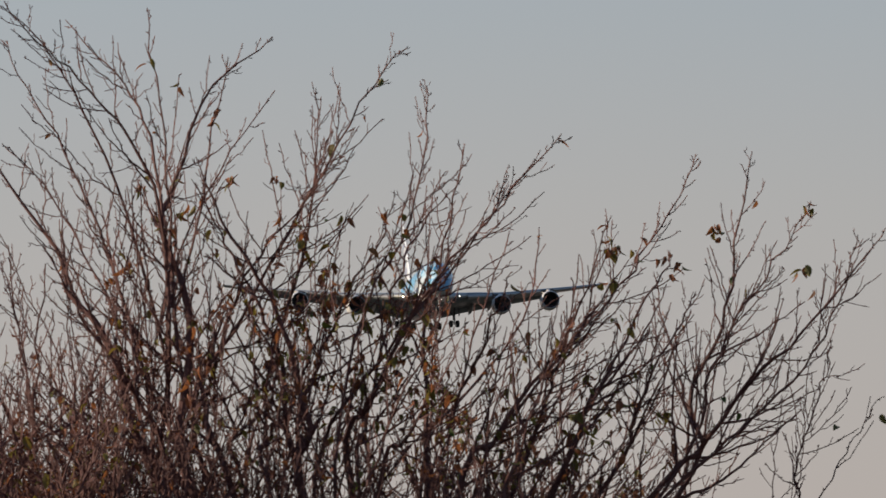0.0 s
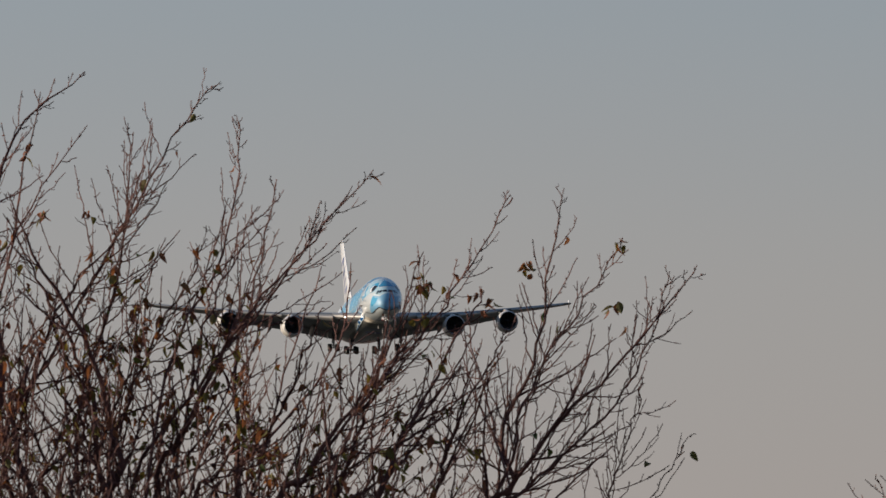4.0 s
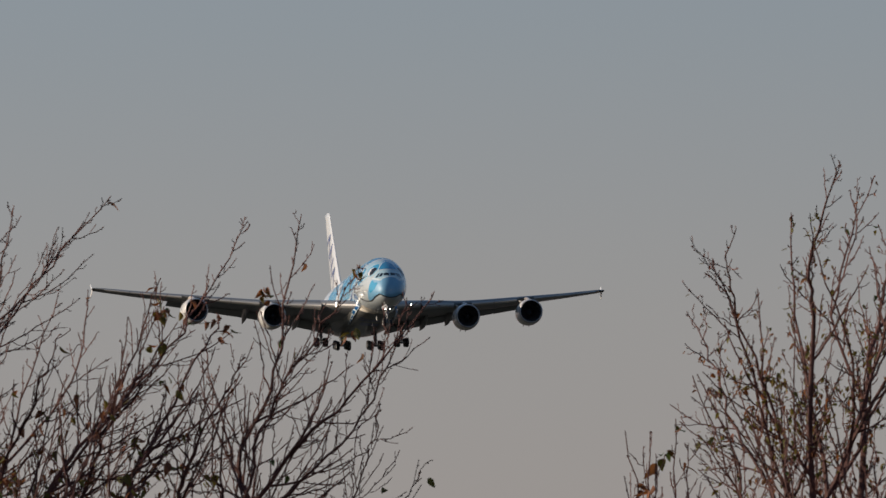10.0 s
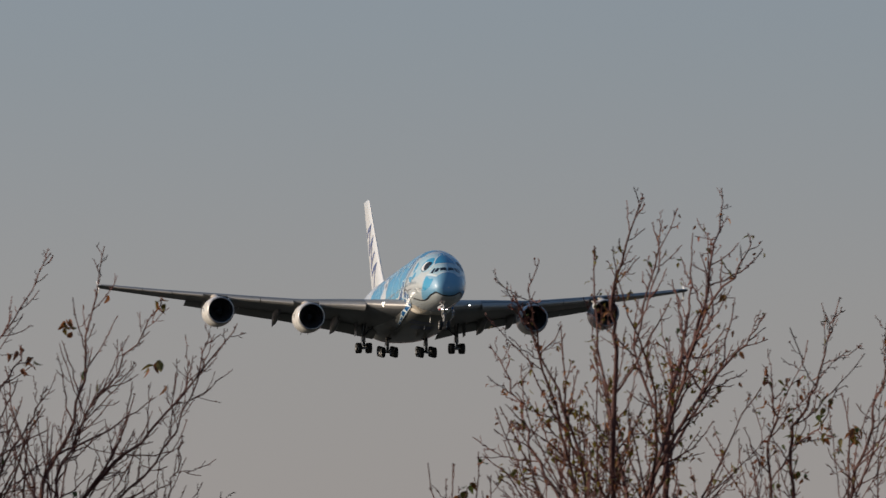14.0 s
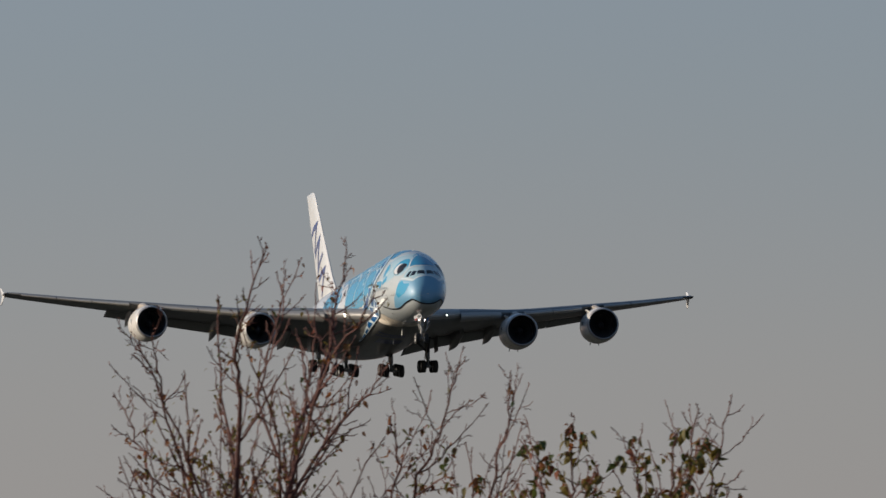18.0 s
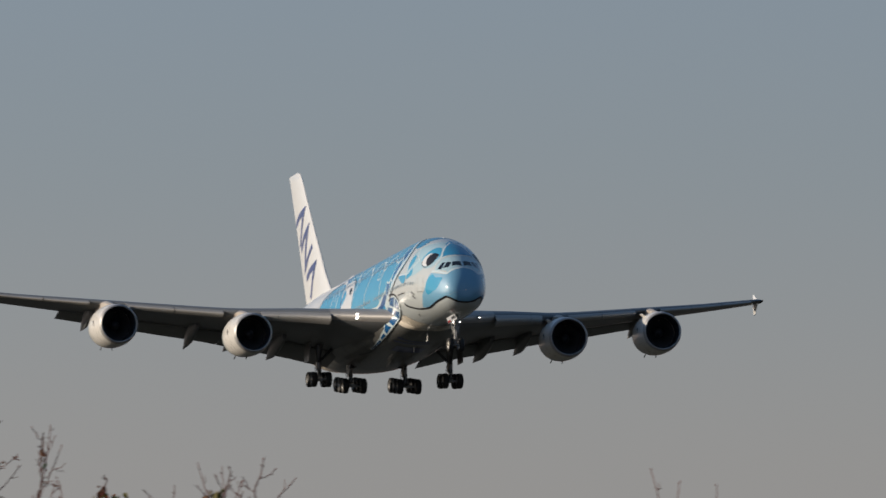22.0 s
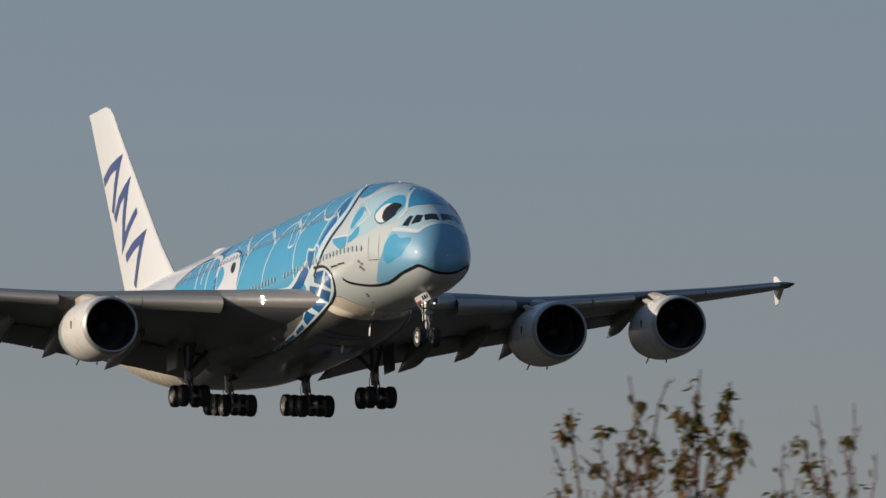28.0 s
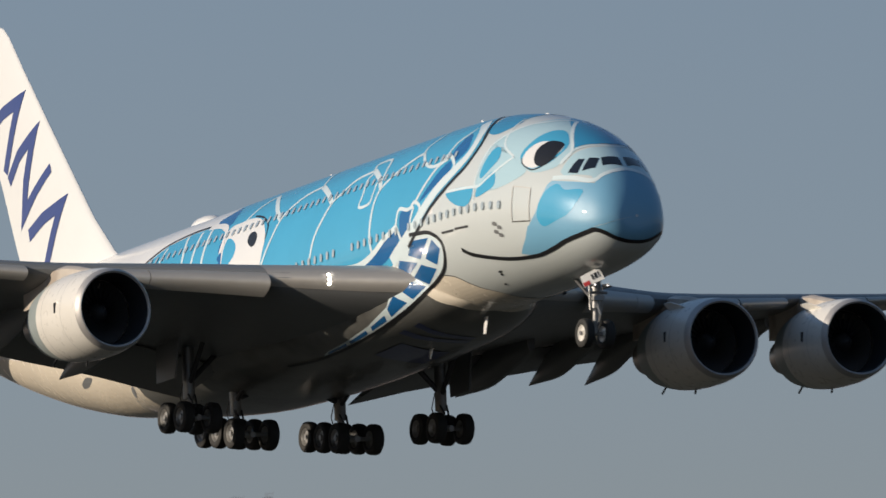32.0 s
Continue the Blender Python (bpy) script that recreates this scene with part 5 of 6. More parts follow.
def tree_a():
    t = Tree("bare_tree", 4.9, 75, 1.5, "large bare winter tree with many thin upright branches and rust leaves", 5, leaves=340, olive=0.45, spur=0.6, density=1.15, leaf_size=0.72)
    for places in ([(3.99, 2.75), (3.77, 3.33), (3.59, 3.57), (3.49, 3.78), (3.28, 4.11), (3.0, 4.5)], [(4.1, 2.75), (4.09, 3.43), (3.97, 3.9), (4.0, 4.07), (4.14, 4.45), (4.425, 4.71)],
                   [(4.55, 2.75), (4.57, 3.04), (4.43, 3.52), (4.23, 3.9), (4.12, 4.2)], [(6.15, 2.75), (6.2, 3.2), (6.33, 3.5), (6.39, 3.89), (6.474, 4.21)],
                   [(6.0, 2.7), (6.3, 3.02), (6.48, 3.26), (6.64, 3.42), (6.86, 3.68), (7.03, 3.89)]):
        t.lead(places, 0.032 if places[0][0] < 5 else 0.02)
    t.lead([(5.07, 2.75), (5.07, 3.43), (5.15, 3.8), (5.24, 4.24)], 0.02)
    for places in ([(6.1, 2.75), (6.45, 3.08), (6.68, 3.32), (6.84, 3.62), (6.93, 3.85)], [(3.98, 3.3), (3.8, 3.95), (3.62, 4.4), (3.5, 4.62), (3.3, 4.86)], [(4.0, 3.6), (3.98, 4.07), (3.95, 4.43), (3.91, 4.83)],
                   [(4.1, 2.9), (4.3, 3.52), (4.57, 4.0), (4.71, 4.22), (4.9, 4.53), (5.0, 4.65)], [(4.6, 2.75), (4.95, 3.42), (5.15, 3.66), (5.335, 3.9), (5.53, 4.14), (5.65, 4.295)],
                   [(4.7, 2.75), (4.81, 3.52), (5.0, 3.95), (5.07, 4.26), (5.1, 4.49)], [(5.3, 2.8), (5.67, 3.38), (5.91, 3.66), (6.1, 3.93), (6.245, 4.19)], [(6.1, 2.8), (6.29, 3.28), (6.42, 3.52), (6.58, 3.78), (6.7, 4.01)],
                   [(4.4, 2.9), (4.56, 3.8), (4.62, 4.15), (4.63, 4.49)]):
        t.lead(places, 0.0125)
    t.lead([(6.55, 2.4), (6.72, 2.73), (6.84, 2.92), (6.93, 3.04), (7.03, 3.16)], 0.007, 0.12)
    t.lead([(6.5, 2.5), (6.635, 2.87), (6.695, 3.06), (6.77, 3.255), (6.80, 3.42)], 0.008, 0.8)
    for places in ([(3.99, 3.3), (3.96, 3.94), (3.83, 4.27), (3.70, 4.41), (3.55, 4.57), (3.41, 4.7), (3.28, 4.84)], [(3.98, 3.6), (3.93, 4.2), (3.84, 4.45), (3.72, 4.61), (3.56, 4.78)], [(3.9, 3.2), (3.78, 3.66), (3.72, 3.85), (3.62, 4.06), (3.5, 4.3), (3.36, 4.52), (3.26, 4.69)],
                   [(3.95, 2.9), (3.86, 3.32), (3.74, 3.61), (3.6, 3.85), (3.43, 4.09), (3.26, 4.24)], [(3.3, 2.7), (3.4, 3.1), (3.35, 3.5), (3.27, 3.75)], [(3.35, 2.7), (3.6, 3.1), (3.72, 3.4), (3.8, 3.75)]):
        t.lead(places, 0.0125)
    for places in ([(4.06, 2.80), (3.94, 3.04), (3.81, 3.26), (3.64, 3.47), (3.54, 3.65), (3.41, 3.85)],
                   [(4.23, 2.85), (4.15, 3.18), (4.04, 3.45), (4.00, 3.78), (3.96, 4.00), (3.88, 4.19)],
                   [(4.53, 2.87), (4.48, 3.09), (4.46, 3.35), (4.39, 3.54), (4.29, 3.73), (4.20, 3.90), (4.10, 4.09)],
                   [(4.75, 2.87), (4.84, 3.14), (4.94, 3.38), (5.03, 3.57), (5.15, 3.73), (5.32, 3.90), (5.54, 4.17)],
                   [(5.22, 2.80), (5.37, 2.99), (5.54, 3.23), (5.66, 3.38), (5.78, 3.54), (5.94, 3.76)],
                   [(5.66, 2.85), (5.78, 3.16), (5.85, 3.28), (6.04, 3.64), (6.12, 3.78)]):
        t.lead(places, 0.021, 0.9)
    for places in ([(4.55, 2.85), (4.60, 3.28), (4.67, 3.47), (4.77, 3.66), (4.89, 3.85), (4.96, 4.00)],
                   [(4.10, 2.82), (4.03, 2.99), (3.91, 3.23), (3.81, 3.57), (3.69, 3.85), (3.60, 4.12)],
                   [(4.15, 2.87), (4.16, 3.23), (4.27, 3.61), (4.39, 3.83), (4.58, 4.02), (4.67, 4.19)],
                   [(5.46, 2.80), (5.58, 3.14), (5.68, 3.38), (5.79, 3.57), (5.85, 3.76)],
                   [(4.89, 2.80), (4.99, 2.99), (5.08, 3.18), (5.12, 3.38), (5.13, 3.54)],
                   [(5.06, 2.87), (5.20, 3.14), (5.32, 3.38), (5.39, 3.57), (5.44, 3.71)],
                   [(4.41, 2.80), (4.39, 2.99), (4.34, 3.23), (4.34, 3.47), (4.32, 3.64)],
                   [(3.69, 2.80), (3.64, 2.99), (3.55, 3.14), (3.43, 3.35)],
                   [(4.79, 2.85), (4.83, 3.04), (4.89, 3.33), (4.94, 3.61), (5.01, 3.83), (5.08, 3.95), (5.12, 4.14)],
                   [(5.85, 2.82), (5.94, 3.06), (6.04, 3.26), (6.16, 3.47), (6.23, 3.61)],
                   [(4.29, 2.80), (4.27, 3.04), (4.18, 3.28), (4.22, 3.50), (4.29, 3.71)]):
        t.lead(places, 0.015, 0.8)
    t.limbs([(4.25, 4.62), (4.44, 4.48), (5.44, 3.88), (5.57, 3.9), (5.7, 3.78), (5.87, 3.95), (6.05, 3.7)], 0.009)
    t.fan(25, [(2.7, 4.1), (3.6, 4.2), (4.6, 4.0), (5.2, 3.7)], 4.1, 2.3, 0.011)
    t.fan(16, [(4.3, 3.95), (5.0, 3.8), (5.5, 3.55), (6.1, 3.4), (6.4, 3.3)], 5.3, 2.3, 0.010)
    t.fan(3, [(5.9, 3.6), (6.3, 3.75), (6.7, 3.55), (6.85, 3.4)], 6.15, 2.4, 0.010)
    t.fan(18, [(2.5, 3.4), (3.2, 3.45), (4.0, 3.4), (4.8, 3.3)], 3.7, 2.2, 0.016, 1.0, 0.9)
    t.fan(9, [(2.6, 3.4), (3.4, 3.6), (4.2, 3.6), (4.6, 3.5)], 3.8, 2.3, 0.022, 0.8, 0.9)
    t.fan(10, [(2.7, 3.75), (3.4, 3.8), (4.2, 3.75), (4.8, 3.6)], 3.9, 2.3, 0.017, 1.0, 0.9)
    t.fan(12, [(2.9, 3.35), (4.0, 3.45), (5.2, 3.3), (5.9, 3.15)], 4.5, 2.3, 0.018, 1.0, 0.85)
    t.fan(20, [(2.5, 3.9), (3.2, 4.0), (3.7, 3.9)], 3.5, 2.2, 0.012)
    t.fan(18, [(4.8, 3.25), (5.8, 3.1), (6.1, 3.0)], 5.3, 2.2, 0.014, 1.0, 0.9)
    t.fan(15, [(5.0, 3.65), (5.5, 3.7), (6.05, 3.55)], 4.6, 2.3, 0.013, 0.9, 1.0)
    t.fan(10, [(5.2, 3.3), (5.8, 3.4), (6.3, 3.3)], 5.0, 2.3, 0.02, 0.8, 1.0)
    t.fan(14, [(2.6, 3.2), (3.2, 3.3), (3.8, 3.2)], 3.4, 2.2, 0.014, 0.9, 1.0)
    t.fan(20, [(3.4, 3.5), (4.1, 3.6), (4.9, 3.4)], 4.1, 2.3, 0.009, 0.9, 1.2)
    t.fan(12, [(3.0, 4.2), (3.6, 4.35), (4.2, 4.2), (4.6, 4.0)], 3.9, 2.4, 0.009, 0.7, 1.2)
    t.fan(7, [(5.1, 3.35), (5.6, 3.4), (6.1, 3.25)], 5.2, 2.3, 0.009, 0.9, 1.1)
    t.fan(9, [(2.9, 4.05), (3.5, 4.2), (4.2, 4.1)], 3.7, 2.4, 0.015, 0.7, 1.0)
    # leaves that hang in twos and threes from single twigs
    tufts = [(4.327, 4.13), (4.4, 4.05), (3.85, 4.05), (4.21, 4.4), (4.47, 3.9), (4.59, 3.77), (4.64, 3.72), (4.72, 3.64), (4.93, 3.6), (5.84, 3.83), (5.89, 3.83), (6.32, 3.88), (6.3, 3.89), (6.175, 3.74), (6.69, 3.72), (5.95, 3.48), (6.67, 3.99)]
    t.dress([(az, el, 0.07, 5) for az, el in tufts] + [(6.98, 3.1, 0.06, 3), (5.92, 3.82, 0.15, 8), (4.52, 3.8, 0.12, 5), (4.57, 3.55, 0.12, 5), (4.1, 4.5, 0.3, 6), (4.6, 3.0, 0.8, 220), (4.9, 3.5, 0.45, 45), (5.5, 2.95, 0.6, 260), (4.2, 3.2, 0.6, 90), (6.0, 3.2, 0.5, 36), (3.7, 3.1, 0.7, 120), (3.45, 2.9, 0.35, 260), (4.4, 3.7, 0.4, 20), (5.3, 3.35, 0.5, 40), (4.75, 3.45, 0.3, 40), (4.6, 3.55, 0.3, 20), (5.95, 3.65, 0.25, 14), (5.1, 3.1, 0.4, 60), (4.85, 3.75, 0.3, 16), (4.75, 3.6, 0.15, 24), (4.65, 3.75, 0.08, 12), (4.35, 3.4, 0.4, 60), (5.05, 3.25, 0.25, 50), (3.9, 3.3, 0.4, 40), (4.15, 3.95, 0.3, 20), (4.9, 3.4, 0.5, 60), (4.0, 3.6, 0.5, 40), (4.8, 3.0, 0.5, 40), (5.5, 3.1, 0.5, 80), (4.85, 3.38, 0.25, 30), (5.9, 3.0, 0.4, 40), (6.2, 3.75, 0.15, 5)])


def tree_b():
    t = Tree("small_bare_tree", 8.0, 74, 1.5, "small bare tree top with a few hanging dry leaves", 11, leaves=16, olive=0.2, density=0.9, thick=0.8, leaf_size=0.95)
    t.stems([(8.07, 3.35), (7.84, 3.3), (7.95, 3.3), (7.82, 3.1), (8.17, 3.08), (8.0, 3.15)], 0.014)
    t.fan(8, [(7.78, 3.0), (7.9, 3.25), (8.1, 3.25), (8.25, 2.95)], 7.9, 2.5, 0.008)
    t.limbs([(8.25, 2.95), (7.9, 3.0), (7.84, 2.95), (8.1, 3.05), (7.87, 3.12)], 0.010)
    t.dress([(8.08, 3.32, 0.15, 6), (8.12, 3.2, 0.12, 5), (7.9, 3.1, 0.2, 6)])


def tree_c():
    t = Tree("bare_tree", 8.82, 72, 2.3, "upright bare tree with dark forked limbs and scattered brown leaves", 23, leaves=420, olive=0.6, density=1.2, thick=1.05, leaf_size=0.4)
    for places in ([(8.84, 2.9), (8.865, 3.52), (8.905, 3.71), (8.97, 3.81), (9.04, 4.07), (9.07, 4.26), (9.088, 4.47)], [(8.65, 2.9), (8.62, 3.3), (8.65, 3.78), (8.62, 3.97), (8.7, 4.25), (8.764, 4.44)]):
        t.lead(places, 0.02)
    for places in ([(8.86, 3.3), (8.73, 3.73), (8.8, 4.07), (8.84, 4.33)], [(8.55, 2.95), (8.49, 3.3), (8.4, 3.59), (8.28, 3.85), (8.18, 3.97)], [(8.88, 3.4), (9.07, 3.69), (9.19, 3.81), (9.27, 3.93)], [(8.5, 2.95), (8.3, 3.3), (8.2, 3.6), (8.11, 3.81)],
                   [(8.88, 3.5), (9.0, 3.9), (9.15, 4.1), (9.22, 4.24)], [(8.64, 3.4), (8.55, 3.9), (8.54, 4.22)]):
        t.lead(places, 0.0125)
    t.lead([(8.5, 3.1), (8.38, 3.54), (8.31, 3.78), (8.29, 3.95), (8.28, 4.02), (8.315, 4.16)], 0.009, 0.8)
    t.limbs([(8.9, 4.38), (9.0, 4.2), (8.65, 4.1), (8.1, 3.52), (8.4, 3.9), (9.15, 4.0)], 0.009)
    t.fan(20, [(8.05, 3.5), (8.5, 3.8), (8.8, 4.0), (9.1, 3.9), (9.3, 3.55)], 8.75, 2.75, 0.009)
    t.dress([(9.1, 3.9, 0.25, 30), (8.5, 4.0, 0.3, 40), (8.7, 3.5, 0.5, 420), (8.35, 3.6, 0.3, 50), (9.15, 3.7, 0.1, 14), (8.6, 3.3, 0.6, 320)])


def tree_d():
    t = Tree("slender_bare_tree", 9.5, 73, 1.9, "slender bare tree with thin grey-brown shoots", 31, leaves=110, olive=0.5, density=0.9, thick=0.8, leaf_size=0.45)
    for places in ([(9.4, 2.9), (9.38, 3.3), (9.43, 3.5), (9.51, 3.64), (9.55, 3.83), (9.595, 3.96)], [(9.6, 2.9), (9.67, 3.3), (9.73, 3.54), (9.775, 3.735), (9.8, 3.9)], [(9.35, 2.9), (9.28, 3.3), (9.31, 3.54), (9.28, 3.71)]):
        t.lead(places, 0.016)
    t.limbs([(9.45, 3.82), (9.75, 3.6), (9.4, 3.5), (9.6, 3.6), (9.15, 3.4), (9.85, 3.5), (9.2, 3.6)], 0.009)
    t.fan(9, [(9.15, 3.4), (9.5, 3.7), (9.85, 3.5)], 9.5, 2.6, 0.008)
    t.dress([(9.3, 3.45, 0.3, 60), (9.46, 3.34, 0.16, 60)])


def tree_e():
    t = Tree("leafy_tree", 10.2, 70, 1.8, "tree that still holds clusters of olive brown leaves", 41, leaves=30, olive=0.75, density=1.0, thick=0.9, leaf_size=0.66)
    for places in ([(10.02, 2.95), (10.05, 3.3), (10.03, 3.5), (10.04, 3.72)], [(10.0, 2.95), (9.95, 3.3), (9.91, 3.5), (9.9, 3.6)], [(10.45, 2.95), (10.52, 3.3), (10.56, 3.55), (10.578, 3.76)],
                   [(10.55, 2.95), (10.62, 3.3), (10.68, 3.55), (10.73, 3.8)], [(10.4, 2.95), (10.36, 3.3), (10.32, 3.5), (10.31, 3.62)], [(10.05, 2.95), (10.13, 3.3), (10.17, 3.5)], [(10.45, 2.95), (10.47, 3.4), (10.5, 3.66)]):
        t.lead(places, 0.013, 0.7)
    t.limbs([(10.35, 3.5), (10.72, 3.4), (10.2, 3.3), (10.45, 3.4), (9.75, 3.3), (10.62, 3.6), (9.83, 3.42)], 0.009)
    t.dress([(10.04, 3.66, 0.08, 12), (9.93, 3.56, 0.14, 30), (10.08, 3.52, 0.16, 44), (10.05, 3.4, 0.3, 60), (9.65, 3.43, 0.12, 18), (9.83, 3.44, 0.1, 12), (10.34, 3.53, 0.12, 22), (10.51, 3.61, 0.08, 14),
             (10.59, 3.49, 0.2, 50), (10.4, 3.42, 0.18, 30), (10.55, 3.36, 0.35, 80), (10.68, 3.54, 0.1, 14), (10.12, 3.34, 0.25, 34)])


def tree_f():
    t = Tree("bare_tree", 12.4, 71, 2.2, "bare twigs of a low tree top", 53, leaves=0, olive=0.5, density=0.45, thick=0.6)
    t.stems([(12.38, 3.76), (12.48, 3.7), (12.68, 3.68), (12.2, 3.55)], 0.010)
    t.dress()


def tree_g():
    t = Tree("leafy_tree", 18.0, 62, 2.8, "young tree whose top still holds olive brown leaves", 61, leaves=90, olive=0.93, density=1.2, thick=1.4, leaf_size=0.6)
    t.stems([(17.7, 4.75), (17.96, 4.88), (18.23, 4.91), (18.4, 4.7)], 0.014)
    t.limbs([(18.1, 4.86), (18.34, 4.86), (17.6, 4.6), (17.9, 4.6), (18.15, 4.6), (17.33, 4.3), (18.3, 4.5), (17.8, 4.65), (18.0, 4.75), (18.2, 4.8), (18.05, 4.55), (18.42, 4.6), (17.72, 4.55)], 0.009)
    t.dress([(18.25, 4.74, 0.16, 110), (18.15, 4.66, 0.25, 120), (17.62, 4.64, 0.1, 44), (17.82, 4.56, 0.15, 26), (17.55, 4.44, 0.12, 26), (18.1, 4.5, 0.35, 120), (18.3, 4.6, 0.2, 60), (18.4, 4.85, 0.08, 8)])


def tree_h():
    t = Tree("thin_tree", 18.8, 62, 2.8, "thin young tree with a few olive leaves", 67, leaves=50, olive=0.93, density=1.1, thick=1.0, leaf_size=0.5)
    t.stems([(18.73, 4.74), (18.88, 4.76), (18.6, 4.6)], 0.012)
    t.limbs([(18.95, 4.55), (18.75, 4.5), (18.55, 4.4), (18.68, 4.62), (18.82, 4.6), (18.65, 4.45), (18.9, 4.42)], 0.009)
    t.dress([(18.75, 4.5, 0.25, 80), (18.6, 4.4, 0.3, 60), (18.85, 4.6, 0.15, 30)])


def tree_i():
    t = Tree("bare_tree", 21.1, 60, 2.8, "bare arching twigs of a tree top", 71, leaves=4, olive=0.7, density=0.45, thick=0.8, leaf_size=0.5)
    t.lead([(21.05, 2.95), (20.9, 4.18), (20.66, 4.56), (20.5, 4.72), (20.37, 4.83)], 0.012, 1.6)
    t.lead([(21.0, 2.95), (21.08, 4.38), (21.2, 4.70), (21.27, 4.84)], 0.011, 0.8)
    t.lead([(21.4, 2.95), (21.75, 4.18), (21.77, 4.63), (21.65, 4.81), (21.53, 5.01)], 0.011, 0.5)
    t.lead([(21.45, 2.95), (21.76, 4.28), (21.8, 4.64), (21.86, 4.78), (21.94, 4.93)], 0.011, 0.5)
    t.lead([(21.1, 2.95), (20.98, 4.28), (21.0, 4.62)], 0.010, 0.8)
    t.dress([(20.45, 4.74, 0.16, 26), (20.6, 4.58, 0.2, 36)])


def tree_j():
    t = Tree("leafy_tree", 23.0, 60, 2.8, "tree top with dark olive leaves on slanting twigs", 73, leaves=10, olive=0.93, density=0.7, thick=0.7, leaf_size=0.46)
    t.lead([(22.95, 2.95), (23.05, 4.25), (23.28, 4.81), (23.4, 4.94), (23.54, 5.09)], 0.012, 1.2)
    t.lead([(22.95, 2.95), (23.1, 4.35), (23.3, 4.85), (23.27, 5.00), (23.22, 5.17)], 0.010, 0.3)
    t.lead([(22.9, 2.95), (22.85, 4.35), (22.88, 4.75), (22.98, 4.92)], 0.011, 1.4)
    t.lead([(23.1, 2.95), (23.3, 4.25), (23.42, 4.70), (23.5, 4.88)], 0.011, 1.0)
    t.dress([(23.3, 4.85, 0.12, 44), (23.42, 4.97, 0.1, 30), (22.93, 4.85, 0.1, 20), (23.15, 4.77, 0.12, 14), (23.46, 4.81, 0.1, 16)])


for build in (tree_a, tree_b, tree_c, tree_d, tree_e, tree_f, tree_g, tree_h, tree_i, tree_j):
    build()


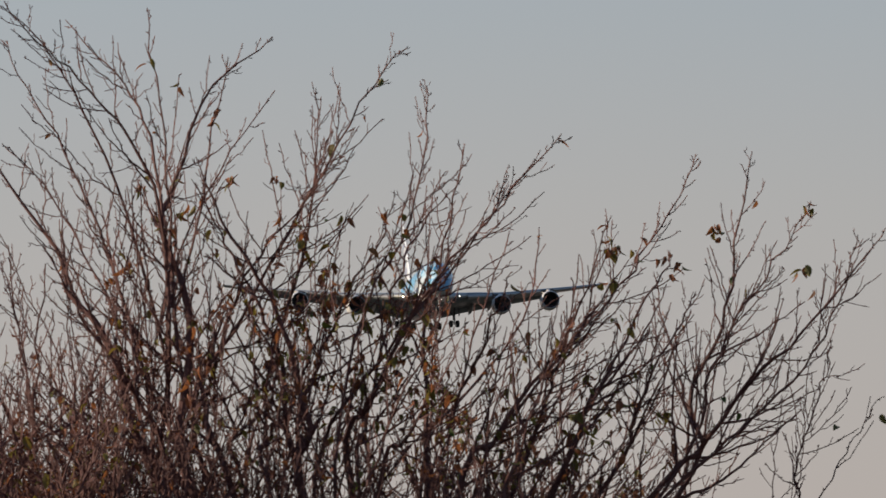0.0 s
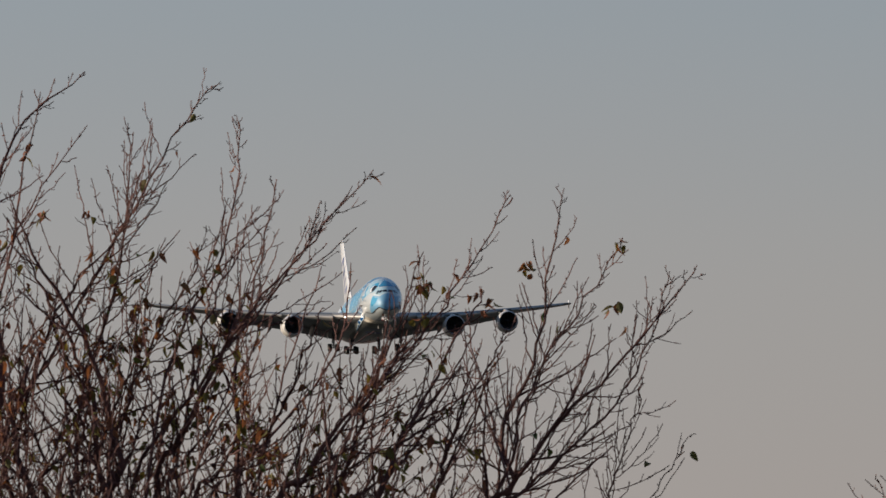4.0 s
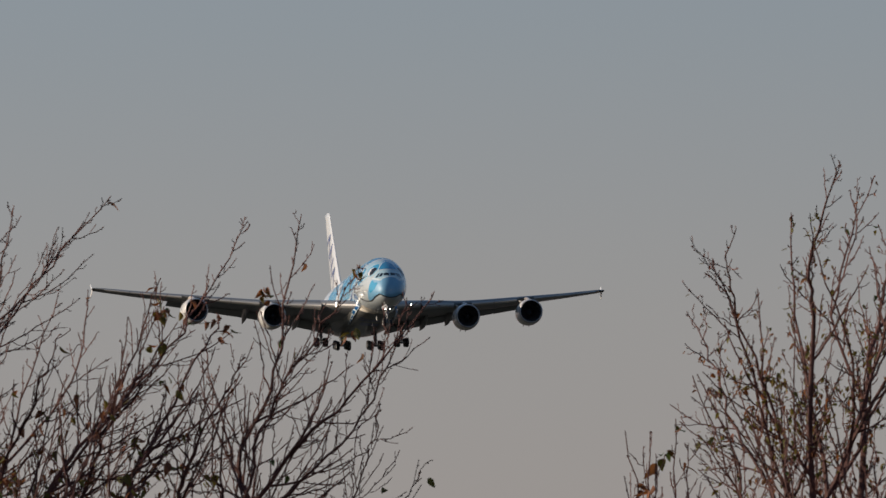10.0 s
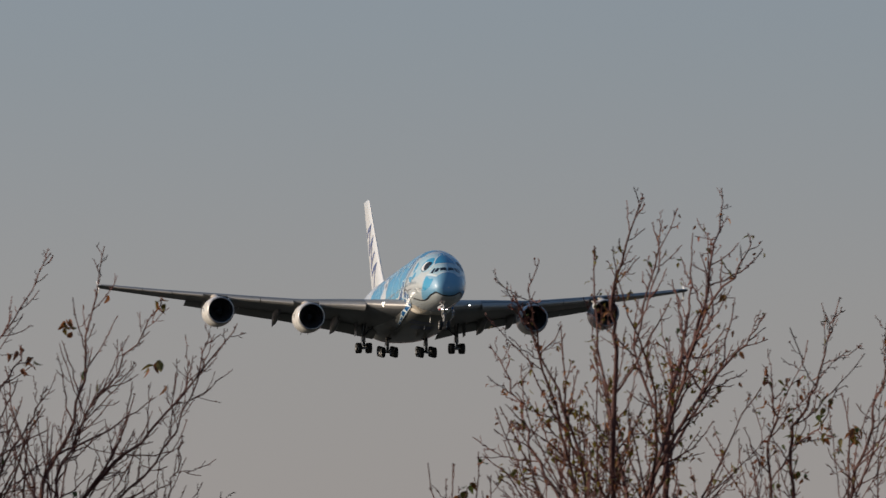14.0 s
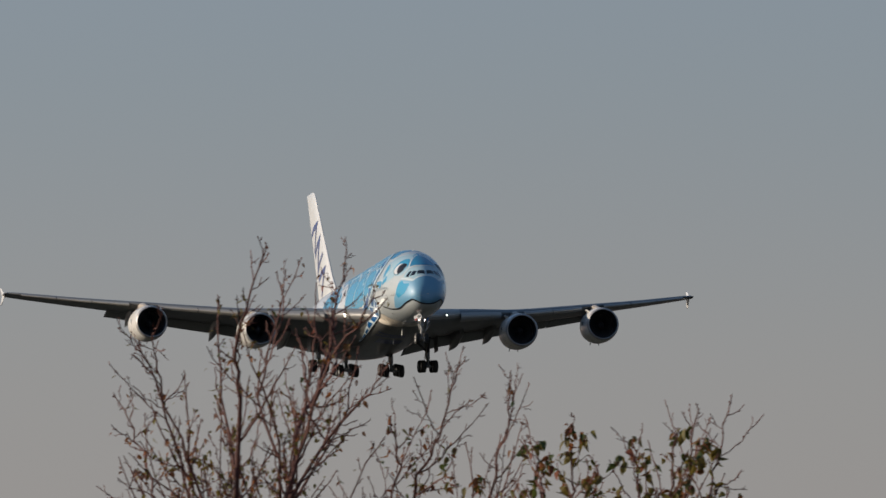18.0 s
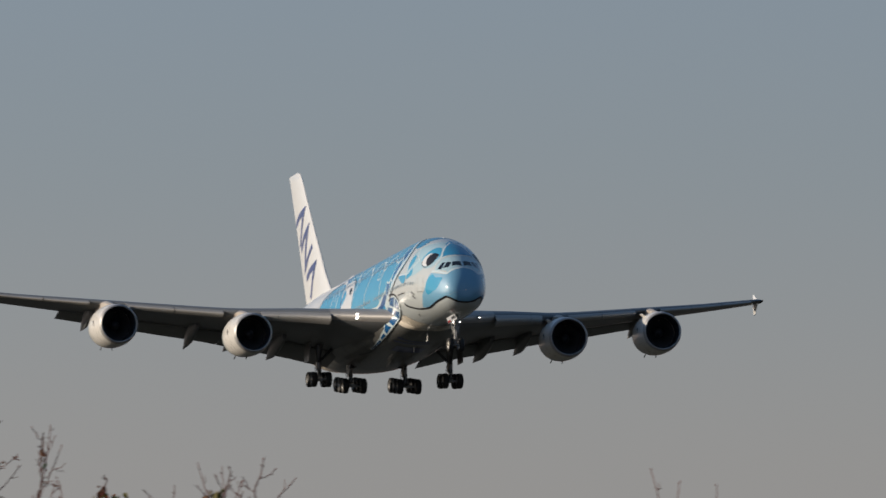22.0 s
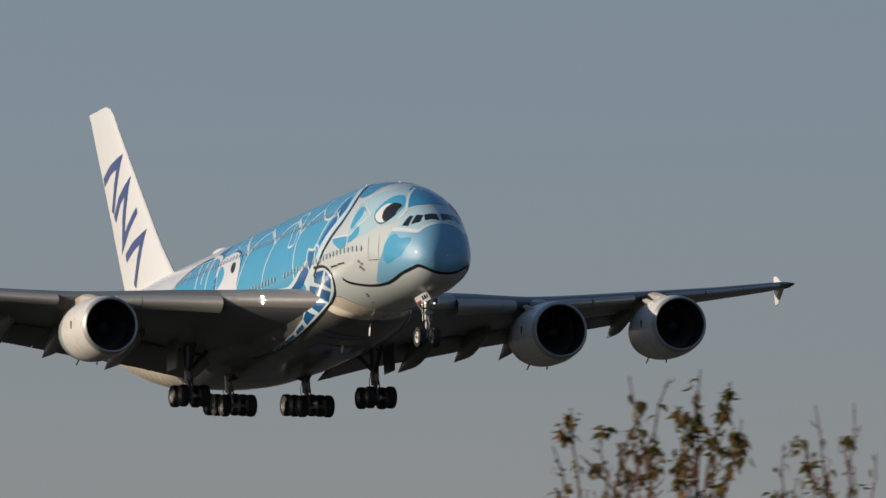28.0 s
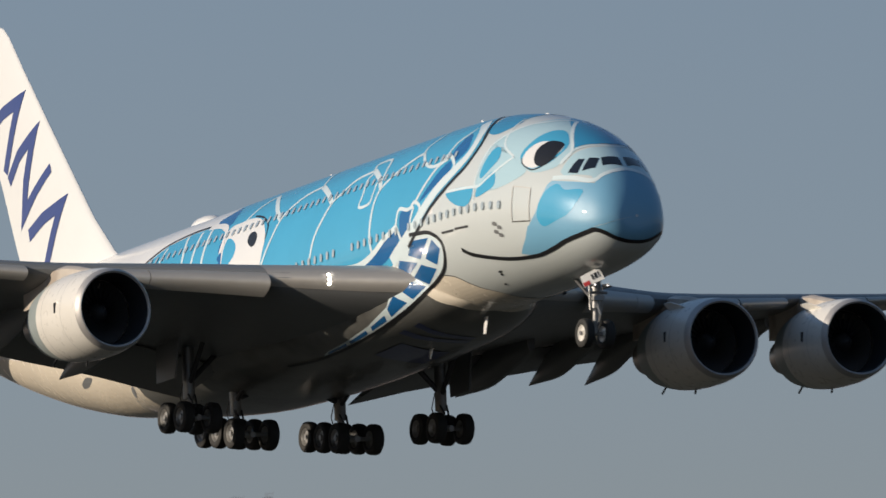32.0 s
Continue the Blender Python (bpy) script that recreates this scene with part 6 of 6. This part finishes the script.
# ---- what moves ----
FLIGHT_ROWS = [
    (0, 244.48, 2758.46, 176.87, 1.17, 2.41, 0.59), (0.5, 244.22, 2723.01, 174.97, 1.18, 2.43, 0.58), (1, 244.02, 2687.59, 173.08, 1.19, 2.44, 0.56),
    (1.5, 243.88, 2652.21, 171.21, 1.19, 2.45, 0.56), (2, 243.78, 2616.86, 169.35, 1.20, 2.46, 0.56), (2.5, 243.72, 2581.54, 167.49, 1.21, 2.47, 0.56),
    (3, 243.70, 2546.26, 165.63, 1.21, 2.48, 0.57), (3.5, 243.71, 2511.01, 163.77, 1.22, 2.48, 0.59), (5.5, 243.89, 2370.38, 156.35, 1.22, 2.49, 0.61),
    (6, 243.45, 2335.30, 154.40, 1.22, 2.50, 0.64), (6.5, 243.47, 2300.27, 153.09, 1.21, 2.48, 0.61), (7, 243.18, 2265.26, 151.43, 1.20, 2.46, 0.57),
    (7.5, 242.90, 2230.30, 149.73, 1.18, 2.44, 0.54), (8, 242.66, 2195.36, 148.10, 1.16, 2.41, 0.50), (8.5, 242.40, 2160.46, 146.35, 1.14, 2.39, 0.46),
    (9, 242.24, 2125.60, 144.56, 1.12, 2.36, 0.41), (9.5, 242.04, 2090.77, 142.74, 1.09, 2.36, 0.39), (10, 241.94, 2055.98, 141.01, 1.06, 2.34, 0.35),
    (10.5, 241.94, 2021.22, 139.26, 1.05, 2.33, 0.31), (11, 241.71, 1986.49, 137.43, 1.03, 2.31, 0.27), (11.5, 241.73, 1951.80, 135.61, 1.02, 2.30, 0.24),
    (12, 241.70, 1917.15, 133.85, 1.00, 2.30, 0.20), (12.5, 241.91, 1882.53, 132.09, 0.98, 2.29, 0.15), (13, 241.95, 1847.94, 130.53, 0.96, 2.29, 0.09),
    (13.5, 242.28, 1813.39, 128.70, 0.98, 2.31, 0.17), (14, 242.21, 1778.87, 126.87, 1.00, 2.33, 0.22), (14.5, 242.22, 1744.39, 125.12, 1.05, 2.33, 0.24),
    (16.5, 242.70, 1606.81, 117.78, 1.12, 2.33, 0.27), (17, 242.92, 1572.51, 116.01, 1.21, 2.33, 0.36), (17.5, 243.11, 1538.23, 114.24, 1.29, 2.32, 0.45),
    (18, 243.28, 1504.00, 112.42, 1.36, 2.32, 0.51), (18.5, 243.38, 1469.79, 110.57, 1.42, 2.33, 0.57), (19, 243.62, 1435.62, 108.69, 1.48, 2.35, 0.61),
    (19.5, 243.67, 1401.49, 106.99, 1.51, 2.40, 0.63), (20, 243.71, 1367.39, 105.22, 1.52, 2.44, 0.63), (20.5, 243.92, 1333.33, 103.46, 1.52, 2.48, 0.59),
    (21, 244.14, 1299.30, 101.81, 1.53, 2.51, 0.52), (21.5, 244.23, 1265.30, 100.09, 1.54, 2.52, 0.45), (22, 244.09, 1231.34, 98.62, 1.56, 2.52, 0.39),
    (22.5, 243.99, 1197.42, 97.04, 1.58, 2.50, 0.40), (23, 243.89, 1163.53, 95.34, 1.59, 2.46, 0.50), (23.5, 243.80, 1129.67, 93.56, 1.59, 2.41, 0.63),
    (24, 243.72, 1095.85, 91.81, 1.60, 2.38, 0.73), (24.5, 243.65, 1062.06, 90.40, 1.59, 2.43, 0.66), (26.5, 243.58, 927.27, 85.03, 1.72, 2.50, 0.54),
    (27, 243.28, 893.65, 83.62, 1.80, 2.56, 0.57), (27.5, 242.83, 860.08, 82.32, 1.66, 2.64, 0.62), (28, 243.26, 826.53, 80.46, 1.49, 2.72, 0.61),
    (28.5, 242.65, 793.02, 78.34, 1.33, 2.75, 0.44), (29, 243.42, 759.55, 76.52, 1.20, 2.77, 0.28), (29.5, 242.83, 726.11, 74.60, 1.09, 2.81, 0.13),
    (30, 243.68, 692.71, 72.78, 1.04, 2.89, 0.00), (30.5, 243.28, 659.34, 71.38, 0.98, 2.90, -0.01), (31, 243.09, 626.00, 69.88, 0.97, 2.90, -0.00),
    (31.5, 242.94, 592.70, 68.30, 0.96, 2.90, 0.03), (32, 242.92, 559.44, 66.51, 0.96, 2.87, 0.06),
]


def motions():
    walk(airliner, [(t, pose(x, y, z, roll, -pitch, yaw - 90)) for t, x, y, z, yaw, pitch, roll in FLIGHT_ROWS])


motions()
